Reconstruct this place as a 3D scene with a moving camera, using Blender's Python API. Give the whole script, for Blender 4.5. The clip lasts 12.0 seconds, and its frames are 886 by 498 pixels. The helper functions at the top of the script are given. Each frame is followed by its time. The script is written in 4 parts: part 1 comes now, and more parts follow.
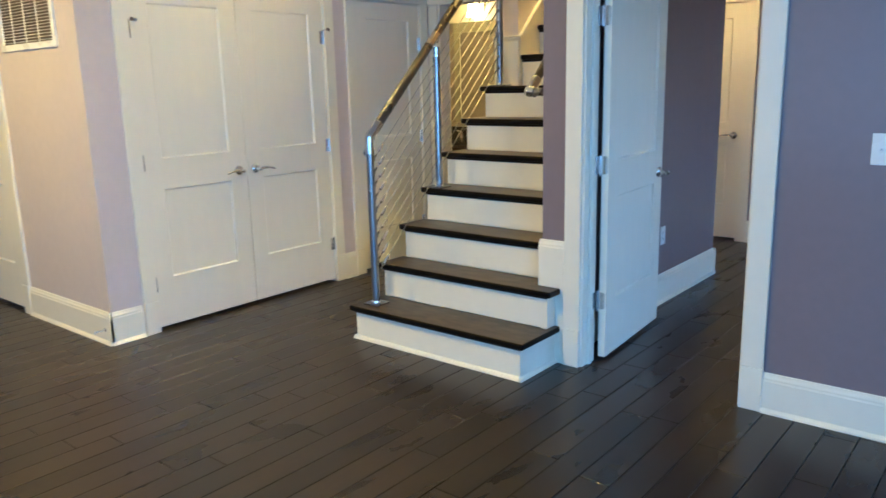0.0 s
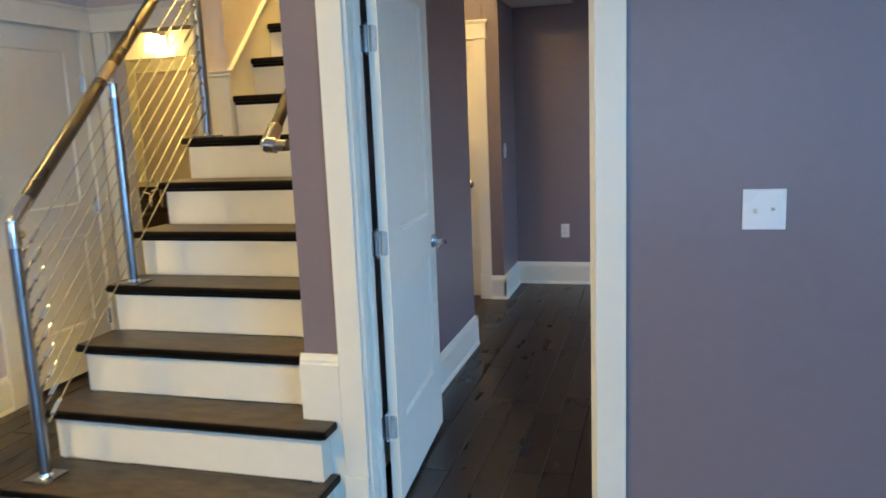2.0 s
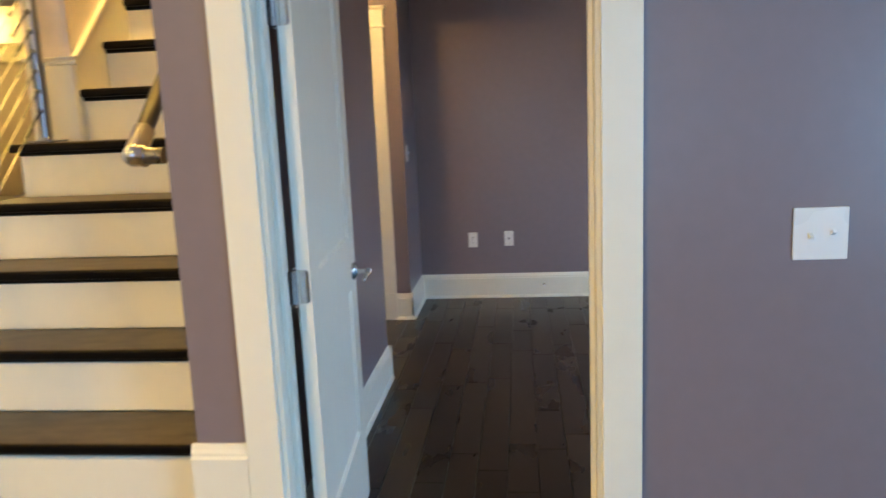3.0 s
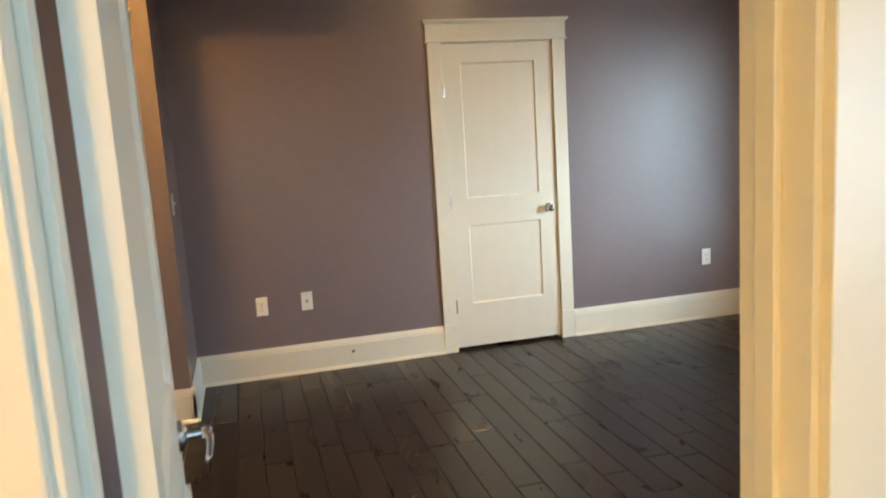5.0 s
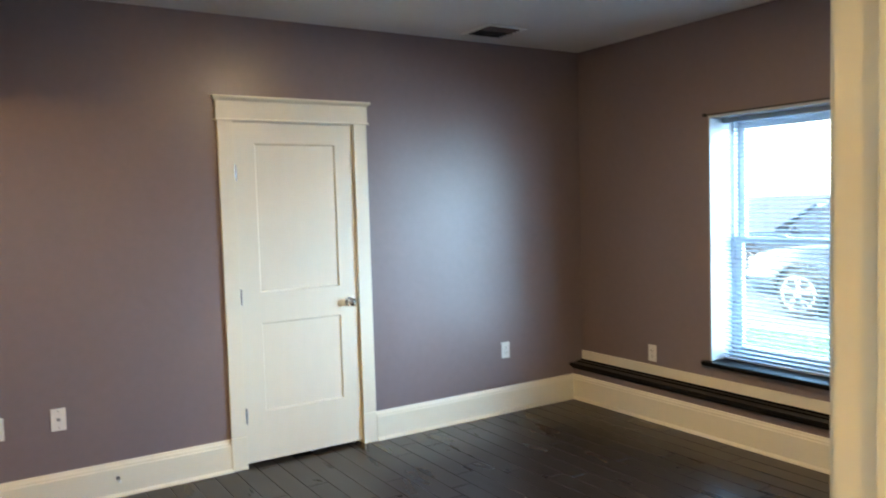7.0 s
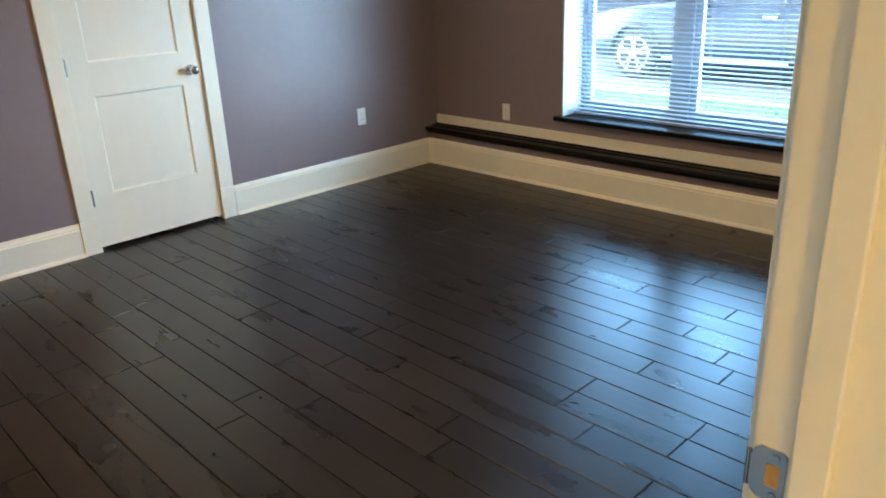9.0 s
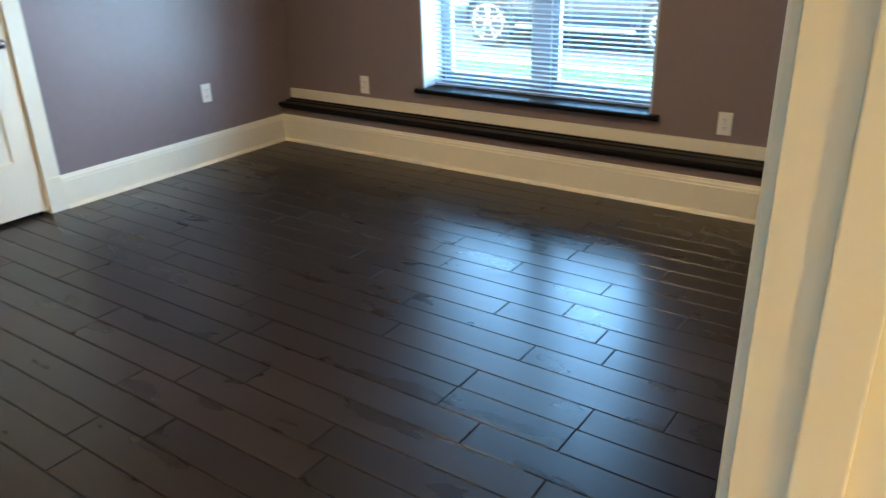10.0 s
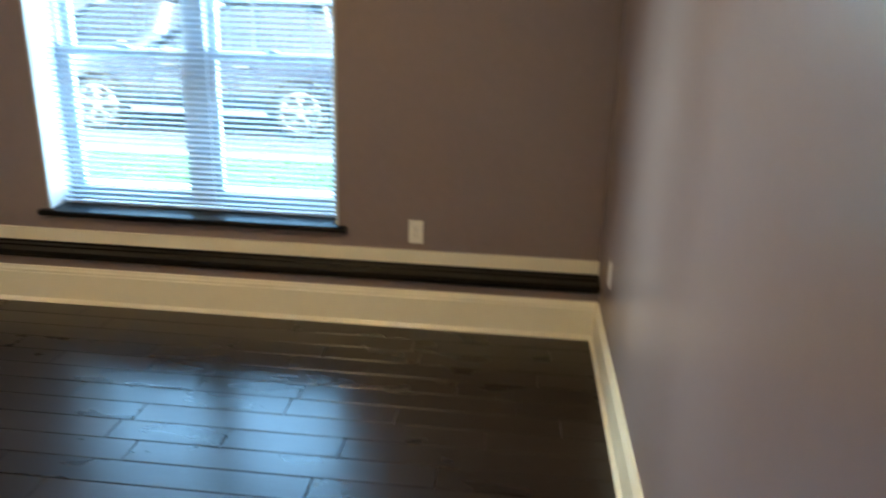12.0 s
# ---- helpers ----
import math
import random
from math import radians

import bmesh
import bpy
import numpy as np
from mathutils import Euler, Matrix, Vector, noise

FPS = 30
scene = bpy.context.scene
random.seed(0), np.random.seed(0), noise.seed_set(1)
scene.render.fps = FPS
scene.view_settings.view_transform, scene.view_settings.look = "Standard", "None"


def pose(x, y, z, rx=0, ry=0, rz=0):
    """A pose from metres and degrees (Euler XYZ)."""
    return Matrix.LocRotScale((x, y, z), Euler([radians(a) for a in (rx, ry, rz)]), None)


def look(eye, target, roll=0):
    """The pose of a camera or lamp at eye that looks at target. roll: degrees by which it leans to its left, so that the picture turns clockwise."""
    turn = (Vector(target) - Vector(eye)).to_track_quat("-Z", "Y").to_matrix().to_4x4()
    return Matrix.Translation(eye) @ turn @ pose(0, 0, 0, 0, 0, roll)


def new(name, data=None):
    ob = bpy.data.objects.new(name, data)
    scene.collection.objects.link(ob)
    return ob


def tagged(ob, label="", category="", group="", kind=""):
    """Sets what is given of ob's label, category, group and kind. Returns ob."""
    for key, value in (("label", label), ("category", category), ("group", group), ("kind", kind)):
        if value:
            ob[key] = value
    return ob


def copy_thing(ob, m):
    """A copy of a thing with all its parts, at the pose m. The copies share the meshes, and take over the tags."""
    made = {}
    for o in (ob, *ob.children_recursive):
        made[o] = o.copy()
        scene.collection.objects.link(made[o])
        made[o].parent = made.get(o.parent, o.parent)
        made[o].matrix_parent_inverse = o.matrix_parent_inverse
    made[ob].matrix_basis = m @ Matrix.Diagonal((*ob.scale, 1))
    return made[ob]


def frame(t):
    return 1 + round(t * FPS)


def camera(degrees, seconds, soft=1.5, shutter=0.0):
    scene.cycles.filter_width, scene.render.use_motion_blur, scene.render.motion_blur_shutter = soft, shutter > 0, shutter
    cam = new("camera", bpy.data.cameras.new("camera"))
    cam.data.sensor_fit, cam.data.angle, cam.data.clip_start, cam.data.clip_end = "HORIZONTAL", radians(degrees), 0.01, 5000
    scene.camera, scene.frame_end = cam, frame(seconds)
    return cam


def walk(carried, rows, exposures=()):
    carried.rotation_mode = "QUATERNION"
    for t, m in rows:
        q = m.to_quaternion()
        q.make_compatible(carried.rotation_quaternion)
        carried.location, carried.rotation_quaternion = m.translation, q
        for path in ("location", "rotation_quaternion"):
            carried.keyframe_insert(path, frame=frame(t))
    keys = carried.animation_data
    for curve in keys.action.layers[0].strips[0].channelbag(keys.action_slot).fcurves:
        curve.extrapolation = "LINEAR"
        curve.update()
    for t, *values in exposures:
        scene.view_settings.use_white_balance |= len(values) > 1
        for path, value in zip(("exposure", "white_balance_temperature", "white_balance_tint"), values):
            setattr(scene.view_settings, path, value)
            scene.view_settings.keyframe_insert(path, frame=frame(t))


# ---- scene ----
cam = camera(60.8, 12.0, shutter=0.4)
PATH = [
    (0, (1.751, -3.159, 1.388), (0.511, -1.649, 0.962), -1.4),
    (0.5, (1.637, -3.033, 1.377), (0.514, -1.43, 0.966), -0.7),
    (1, (1.422, -2.788, 1.381), (0.427, -1.094, 1.006), -1.4),
    (1.5, (1.197, -2.561, 1.394), (0.419, -0.753, 1.041), -2.3),
    (2, (0.973, -2.297, 1.402), (0.43, -0.402, 1.067), -2.3),
    (2.5, (0.787, -1.998, 1.41), (0.369, -0.072, 1.068), -1.7),
    (3, (0.623, -1.702, 1.408), (0.411, 0.256, 1.058), -2.5),
    (3.2, (0.574, -1.567, 1.42), (0.479, 0.4, 1.07), -3.1),
    (4.8, (0.21, -0.766, 1.44), (0.644, 1.155, 1.095), -3.8),
    (5, (0.2, -0.677, 1.445), (0.694, 1.236, 1.139), -3.6),
    (5.5, (0.199, -0.5, 1.47), (0.783, 1.407, 1.326), -2.9),
    (6, (0.154, -0.388, 1.483), (0.857, 1.485, 1.473), -3.4),
    (6.5, (0.135, -0.279, 1.486), (1.026, 1.512, 1.483), -2.8),
    (7, (0.163, -0.238, 1.493), (1.231, 1.448, 1.373), -1.7),
    (7.5, (0.139, -0.203, 1.474), (1.314, 1.392, 1.203), -1.6),
    (7.7, (0.112, -0.152, 1.468), (1.312, 1.409, 1.117), -1.8),
    (9.3, (0.109, -0.117, 1.388), (1.436, 1.17, 0.627), -2.7),
    (9.5, (0.144, -0.085, 1.379), (1.544, 1.121, 0.613), -1.5),
    (10, (0.284, 0.034, 1.376), (1.785, 1.097, 0.591), -1.6),
    (10.5, (0.417, 0.128, 1.408), (2.081, 0.848, 0.564), 0.3),
    (11, (0.517, 0.312, 1.41), (2.301, 0.541, 0.534), -1.1),
    (11.5, (0.597, 0.485, 1.442), (2.437, 0.404, 0.662), -0.0),
    (12, (0.674, 0.531, 1.507), (2.563, 0.717, 0.875), 1.7),
]
EXPOSURES = [(0, 3.40, 5000, 6), (1, 3.38, 5000, 6), (2.5, 3.52, 5900, 10), (3.2, 3.62, 6500, 11), (4.8, 3.78, 8800, 14), (6, 4.32, 8000, 12), (7.5, 3.86, 7000, 9), (9.5, 3.82, 6900, 9), (11.3, 4.2, 6800, 7), (12, 3.95, 7200, 6)]
walk(cam, [(t, look(eye, target, roll)) for t, eye, target, roll in PATH], EXPOSURES)

# ---- light ----
world = bpy.data.worlds.new("sky")
scene.world = world
world.use_nodes = True
wn = world.node_tree
sky = wn.nodes.new("ShaderNodeTexSky")
sky.sky_type, sky.sun_disc = "NISHITA", False
sky.sun_elevation, sky.sun_rotation = radians(42), radians(250)
wn.nodes["Background"].inputs[1].default_value = 0.12
wn.links.new(sky.outputs[0], wn.nodes["Background"].inputs[0])

sun = new("sun", bpy.data.lights.new("sun", "SUN"))
sun.data.energy, sun.data.angle, sun.data.color = 0.5, radians(0.6), (1, 0.95, 0.86)
sun.matrix_world = look((-12, -4.4, 11.5), (0, 0, 0))


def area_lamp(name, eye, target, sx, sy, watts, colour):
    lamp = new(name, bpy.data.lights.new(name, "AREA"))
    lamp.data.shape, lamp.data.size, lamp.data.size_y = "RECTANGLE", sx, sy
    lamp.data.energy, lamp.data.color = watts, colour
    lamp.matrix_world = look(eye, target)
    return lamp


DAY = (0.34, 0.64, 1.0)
# Daylight of unseen hall windows: lamps added before walls built without openings.
area_lamp("day_fill_east", (4.05, -3.5, 1.1), (0, -3.1, 0.8), 2.6, 1.5, 18.0, DAY)
area_lamp("day_fill_south", (0.6, -5.9, 1.35), (0.6, 0, 1.1), 3.4, 1.6, 5.0, DAY)
# Emitting panel added outside the window in place of a brighter sky.
area_lamp("sky_fill_bedroom", (6.64, 1.24, 3.5), (4.24, 1.9, 1.08), 9.6, 4.6, 320, (0.20, 0.53, 1.0))
# Fill lamp added out of view, to brighten the far wall beside its door.
area_lamp("outdoor_fill_low", (8.0, -5.2, 2.0), (4.2, 2.2, 1.2), 9.0, 4.6, 660, (0.42, 0.70, 1.0))
# Fill lamp added out of view, to brighten the doorway wall.
area_lamp("outdoor_fill_north", (7.8, 9.6, 2.4), (4.2, 2.0, 1.2), 6.0, 4.4, 380, (0.66, 0.84, 0.86))

# ---- materials ----


def material(name, base, rough=0.5, metal=0.0, grain=0.0, scale=40.0, bump=0.0, bump_scale=200.0, vary=0.0, coat=0.0, stretch=(1, 1, 1), spec=0.5):
    """Principled surface with two scales of colour change and a fine relief."""
    m = bpy.data.materials.new(name)
    m.use_nodes = True
    nt = m.node_tree
    n, l = nt.nodes, nt.links
    b = n["Principled BSDF"]
    b.inputs["Roughness"].default_value, b.inputs["Metallic"].default_value = rough, metal
    b.inputs["Specular IOR Level"].default_value = spec
    b.inputs["Coat Weight"].default_value, b.inputs["Coat Roughness"].default_value = coat, 0.15
    tc = n.new("ShaderNodeTexCoord")
    mp = n.new("ShaderNodeMapping")
    mp.inputs["Scale"].default_value = stretch
    l.new(tc.outputs["Object"], mp.inputs[0])
    if grain or vary:
        fine, wide = n.new("ShaderNodeTexNoise"), n.new("ShaderNodeTexNoise")
        fine.inputs["Scale"].default_value, fine.inputs["Detail"].default_value = scale, 5
        wide.inputs["Scale"].default_value, wide.inputs["Detail"].default_value = scale / 14, 3
        mix = n.new("ShaderNodeMath")
        mix.operation = "ADD"
        for node in (fine, wide):
            l.new(mp.outputs[0], node.inputs["Vector"])
        l.new(fine.outputs[0], mix.inputs[0])
        l.new(wide.outputs[0], mix.inputs[1])
        rng = n.new("ShaderNodeMapRange")
        rng.inputs["From Min"].default_value, rng.inputs["From Max"].default_value = 0.6, 1.4
        rng.inputs["To Min"].default_value, rng.inputs["To Max"].default_value = 1 - grain, 1 + grain
        l.new(mix.outputs[0], rng.inputs[0])
        vec = n.new("ShaderNodeVectorMath")
        vec.operation = "SCALE"
        vec.inputs[0].default_value = base
        l.new(rng.outputs[0], vec.inputs["Scale"])
        l.new(vec.outputs[0], b.inputs["Base Color"])
        rr = n.new("ShaderNodeMapRange")
        rr.inputs["From Min"].default_value, rr.inputs["From Max"].default_value = 0.3, 0.7
        rr.inputs["To Min"].default_value, rr.inputs["To Max"].default_value = max(rough - vary, 0.02), rough + vary
        l.new(wide.outputs[0], rr.inputs[0])
        l.new(rr.outputs[0], b.inputs["Roughness"])
    else:
        b.inputs["Base Color"].default_value = (*base, 1)
    if bump:
        bn, bm_ = n.new("ShaderNodeTexNoise"), n.new("ShaderNodeBump")
        bn.inputs["Scale"].default_value, bn.inputs["Detail"].default_value = bump_scale, 3
        l.new(mp.outputs[0], bn.inputs["Vector"])
        bm_.inputs["Strength"].default_value, bm_.inputs["Distance"].default_value = bump, 0.002
        l.new(bn.outputs[0], bm_.inputs["Height"])
        l.new(bm_.outputs[0], b.inputs["Normal"])
    return m


def glowing(name, colour, strength):
    m = bpy.data.materials.new(name)
    m.use_nodes = True
    b = m.node_tree.nodes["Principled BSDF"]
    b.inputs["Base Color"].default_value = (0.8, 0.8, 0.8, 1)
    b.inputs["Emission Color"].default_value = (*colour, 1)
    b.inputs["Emission Strength"].default_value = strength
    return m


def plank_material(name, per_object):
    """Dark hand-scraped boards: grain along the length, each board its own tone, low waves across."""
    m = bpy.data.materials.new(name)
    m.use_nodes = True
    nt = m.node_tree
    n, l = nt.nodes, nt.links
    b = n["Principled BSDF"]
    geo = n.new("ShaderNodeNewGeometry")
    if per_object:
        rnd = n.new("ShaderNodeObjectInfo").outputs["Random"]
    else:
        rnd = geo.outputs["Random Per Island"]
    off = n.new("ShaderNodeMath")
    off.operation = "MULTIPLY"
    off.inputs[1].default_value = 37.0
    l.new(rnd, off.inputs[0])
    add = n.new("ShaderNodeVectorMath")
    add.operation = "ADD"
    l.new(geo.outputs["Position"], add.inputs[0])
    l.new(off.outputs[0], add.inputs[1])
    mp = n.new("ShaderNodeMapping")
    mp.inputs["Scale"].default_value = (1.0, 0.09, 1.0)
    l.new(add.outputs[0], mp.inputs[0])
    grain = n.new("ShaderNodeTexNoise")
    grain.inputs["Scale"].default_value, grain.inputs["Detail"].default_value, grain.inputs["Distortion"].default_value = 75, 6, 0.2
    l.new(mp.outputs[0], grain.inputs["Vector"])
    mp2 = n.new("ShaderNodeMapping")
    mp2.inputs["Scale"].default_value = (1.0, 0.35, 1.0)
    l.new(add.outputs[0], mp2.inputs[0])
    cloud = n.new("ShaderNodeTexNoise")
    cloud.inputs["Scale"].default_value, cloud.inputs["Detail"].default_value, cloud.inputs["Distortion"].default_value = 7, 4, 0.3
    l.new(mp2.outputs[0], cloud.inputs["Vector"])
    mixv = n.new("ShaderNodeMix")
    mixv.data_type = "FLOAT"
    mixv.inputs[0].default_value = 0.62
    l.new(grain.outputs[0], mixv.inputs[2])
    l.new(cloud.outputs[0], mixv.inputs[3])
    ramp = n.new("ShaderNodeValToRGB")
    ramp.color_ramp.elements[0].position, ramp.color_ramp.elements[0].color = 0.26, (0.0150, 0.0110, 0.0083, 1)
    ramp.color_ramp.elements[1].position, ramp.color_ramp.elements[1].color = 0.74, (0.0265, 0.0185, 0.0132, 1)
    l.new(mixv.outputs[0], ramp.inputs[0])
    b.inputs["Specular IOR Level"].default_value = 0.42
    tone = n.new("ShaderNodeMapRange")
    tone.inputs["To Min"].default_value, tone.inputs["To Max"].default_value = 0.72, 1.3
    l.new(rnd, tone.inputs[0])
    vec = n.new("ShaderNodeVectorMath")
    vec.operation = "SCALE"
    l.new(ramp.outputs[0], vec.inputs[0])
    l.new(tone.outputs[0], vec.inputs["Scale"])
    l.new(vec.outputs[0], b.inputs["Base Color"])
    rr = n.new("ShaderNodeMapRange")
    rr.inputs["From Min"].default_value, rr.inputs["From Max"].default_value = 0.3, 0.7
    rr.inputs["To Min"].default_value, rr.inputs["To Max"].default_value = 0.26, 0.33
    l.new(cloud.outputs[0], rr.inputs[0])
    l.new(rr.outputs[0], b.inputs["Roughness"])
    wave = n.new("ShaderNodeTexNoise")
    wave.inputs["Scale"].default_value, wave.inputs["Detail"].default_value = 14, 2
    l.new(mp2.outputs[0], wave.inputs["Vector"])
    b1, b2 = n.new("ShaderNodeBump"), n.new("ShaderNodeBump")
    b1.inputs["Strength"].default_value, b1.inputs["Distance"].default_value = 0.09, 0.004
    b2.inputs["Strength"].default_value, b2.inputs["Distance"].default_value = 0.05, 0.001
    l.new(wave.outputs[0], b1.inputs["Height"])
    l.new(grain.outputs[0], b2.inputs["Height"])
    l.new(b1.outputs[0], b2.inputs["Normal"])
    l.new(b2.outputs[0], b.inputs["Normal"])
    return m


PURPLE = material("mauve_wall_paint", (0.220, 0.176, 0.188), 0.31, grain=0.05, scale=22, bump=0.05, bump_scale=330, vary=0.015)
# Hall walls, set to a paler tone than the mauve ones.
LILAC = material("pale_lilac_wall", (0.60, 0.53, 0.52), 0.46, grain=0.04, scale=22, bump=0.10, bump_scale=330, vary=0.05)
BATHWALL = material("cream_wall_paint", (0.72, 0.66, 0.52), 0.5, grain=0.04, scale=22, bump=0.1, bump_scale=330, vary=0.04)
CEILING = material("flat_white_ceiling_paint", (0.72, 0.70, 0.68), 0.85, grain=0.03, scale=16, bump=0.15, bump_scale=260, vary=0.03)
TRIM = material("white_trim_enamel", (0.80, 0.765, 0.65), 0.34, grain=0.025, scale=18, bump=0.05, bump_scale=90, vary=0.04)
DOORPAINT = material("white_door_enamel", (0.80, 0.765, 0.66), 0.36, grain=0.03, scale=14, bump=0.10, bump_scale=70, vary=0.04, stretch=(1, 1, 0.25))
# White vinyl with its backlit shade put into the colour: darkened and blued.
VINYL = material("backlit_white_vinyl", (0.52, 0.57, 0.62), 0.32, grain=0.02, scale=20, vary=0.04)
SLAT = material("backlit_blind_vinyl", (0.42, 0.49, 0.56), 0.38, grain=0.02, scale=20, vary=0.04)
PLATE = material("white_plastic", (0.82, 0.82, 0.80), 0.28, grain=0.015, scale=30, vary=0.03)
SLOT = material("dark_slot", (0.03, 0.03, 0.03), 0.5)
CHROME = material("polished_chrome", (0.74, 0.74, 0.74), 0.10, 1.0, grain=0.04, scale=60, vary=0.04)
STEEL = material("satin_steel", (0.31, 0.315, 0.33), 0.26, 1.0, grain=0.07, scale=90, vary=0.06, stretch=(1, 1, 0.08))
GUNMETAL = material("dark_satin_steel", (0.16, 0.157, 0.155), 0.30, 1.0, grain=0.07, scale=90, vary=0.06)
CABLE = material("steel_cable", (0.40, 0.385, 0.36), 0.42, 1.0, grain=0.1, scale=300)
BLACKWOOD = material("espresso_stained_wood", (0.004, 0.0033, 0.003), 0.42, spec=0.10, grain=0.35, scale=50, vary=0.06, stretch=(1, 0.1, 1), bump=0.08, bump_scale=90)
LEDGEWOOD = material("dark_varnished_wood", (0.0065, 0.005, 0.0042), 0.42, spec=0.12, grain=0.4, scale=50, vary=0.08, stretch=(1, 0.1, 1), bump=0.08, bump_scale=90)
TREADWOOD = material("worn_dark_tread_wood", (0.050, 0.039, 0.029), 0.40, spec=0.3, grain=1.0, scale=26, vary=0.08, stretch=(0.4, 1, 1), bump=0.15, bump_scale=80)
CABINET = material("brown_cabinet_wood", (0.085, 0.055, 0.035), 0.4, grain=0.3, scale=40, vary=0.06, stretch=(1, 1, 0.1))
GRANITE = material("dark_granite", (0.05, 0.045, 0.042), 0.12, grain=0.6, scale=180)
SUBFLOOR = material("dark_joint", (0.006, 0.005, 0.004), 0.8)
GRASS = material("lawn_soil", (0.05, 0.10, 0.03), 0.9, grain=0.5, scale=12)
BLADES = material("grass_blade", (0.06, 0.15, 0.035), 0.6, grain=0.3, scale=4)
CONCRETE = material("pale_concrete", (0.52, 0.50, 0.47), 0.85, grain=0.15, scale=10, bump=0.3, bump_scale=120)
ASPHALT = material("asphalt", (0.055, 0.055, 0.058), 0.85, grain=0.3, scale=60, bump=0.4, bump_scale=150)
CARPAINT = material("dark_blue_car_paint", (0.012, 0.020, 0.035), 0.3, 0.2, coat=0.35, grain=0.05, scale=8)
CARGLASS = material("tinted_car_glass", (0.02, 0.025, 0.03), 0.05, coat=0.6)
RUBBER = material("tyre_rubber", (0.02, 0.02, 0.02), 0.8, grain=0.2, scale=40)
RIM = material("alloy_wheel", (0.40, 0.41, 0.43), 0.22, 0.9, grain=0.04, scale=40)
HEADLIGHT = material("headlight_lens", (0.75, 0.78, 0.8), 0.08, coat=1.0)
LAMPGLASS = glowing("frosted_lamp_glass", (1.0, 0.66, 0.22), 3.0)
DOWNLIGHT = glowing("warm_downlight", (1.0, 0.63, 0.15), 8.5)
STAIRLIGHT = glowing("bright_warm_downlight", (1.0, 0.60, 0.12), 54.0)
HALLLIGHT = glowing("soft_hall_downlight", (1.0, 0.62, 0.20), 17.0)
ROOMLIGHT = glowing("warm_room_downlight", (1.0, 0.75, 0.43), 21.5)
FITTING = material("bright_brushed_steel", (0.86, 0.85, 0.83), 0.16, 1.0, grain=0.05, scale=200)
MIRROR = material("mirror_silver", (0.92, 0.92, 0.9), 0.01, 1.0)

def translucent(m, share):
    """Lets thin vinyl pass a share of the light that falls on its other side."""
    n, l = m.node_tree.nodes, m.node_tree.links
    thin, blend = n.new("ShaderNodeBsdfTranslucent"), n.new("ShaderNodeMixShader")
    thin.inputs[0].default_value = (0.55, 0.62, 0.68, 1)
    blend.inputs[0].default_value = share
    l.new(n["Principled BSDF"].outputs[0], blend.inputs[1])
    l.new(thin.outputs[0], blend.inputs[2])
    l.new(blend.outputs[0], n["Material Output"].inputs[0])


translucent(SLAT, 0.15)

GLASS = bpy.data.materials.new("window_glass")
GLASS.use_nodes = True
gn = GLASS.node_tree
gl, tr, mx, fr = (gn.nodes.new("ShaderNodeBsdf" + k) if k != "Fresnel" and k != "Mix" else gn.nodes.new("ShaderNodeFresnel" if k == "Fresnel" else "ShaderNodeMixShader") for k in ("Glossy", "Transparent", "Mix", "Fresnel"))
gl.inputs["Roughness"].default_value = 0.0
tr.inputs[0].default_value = (0.96, 0.98, 0.98, 1)
gn.links.new(fr.outputs[0], mx.inputs[0])
gn.links.new(tr.outputs[0], mx.inputs[1])
gn.links.new(gl.outputs[0], mx.inputs[2])
gn.links.new(mx.outputs[0], gn.nodes["Material Output"].inputs[0])

# ---- building helpers ----


def box(bm, x0, y0, z0, x1, y1, z1, bevel=0.0):
    r = bmesh.ops.create_cube(bm, size=1, matrix=Matrix.Translation(((x0 + x1) / 2, (y0 + y1) / 2, (z0 + z1) / 2)) @ Matrix.Diagonal((abs(x1 - x0), abs(y1 - y0), abs(z1 - z0), 1)))
    if bevel:
        edges = list({e for v in r["verts"] for e in v.link_edges})
        bmesh.ops.bevel(bm, geom=edges, offset=bevel, segments=2, affect="EDGES", profile=0.6)
    return bm


def rod(bm, a, b, r, r2=None, seg=14):
    """A round bar from a to b."""
    a, b = Vector(a), Vector(b)
    m = Matrix.Translation((a + b) / 2) @ (b - a).to_track_quat("Z", "Y").to_matrix().to_4x4()
    bmesh.ops.create_cone(bm, cap_ends=True, segments=seg, radius1=r, radius2=r if r2 is None else r2, depth=(b - a).length, matrix=m)
    return bm


def ball(bm, c, r, sx=1, sy=1, sz=1, seg=14):
    bmesh.ops.create_uvsphere(bm, u_segments=seg, v_segments=seg // 2 + 2, radius=r, matrix=Matrix.Translation(c) @ Matrix.Diagonal((sx, sy, sz, 1)))
    return bm


def sweep(bm, profile, a, b, out):
    """Carries a profile of (distance from the wall, height) from a to b; out is the wall's normal."""
    a, b, out = Vector(a), Vector(b), Vector(out)
    rings = [[bm.verts.new(p + out * d + Vector((0, 0, h))) for d, h in profile] for p in (a, b)]
    k = len(profile)
    for i in range(k):
        bm.faces.new((rings[0][i], rings[0][(i + 1) % k], rings[1][(i + 1) % k], rings[1][i]))
    bm.faces.new(rings[0][::-1])
    bm.faces.new(rings[1])
    bmesh.ops.recalc_face_normals(bm, faces=bm.faces)
    return bm


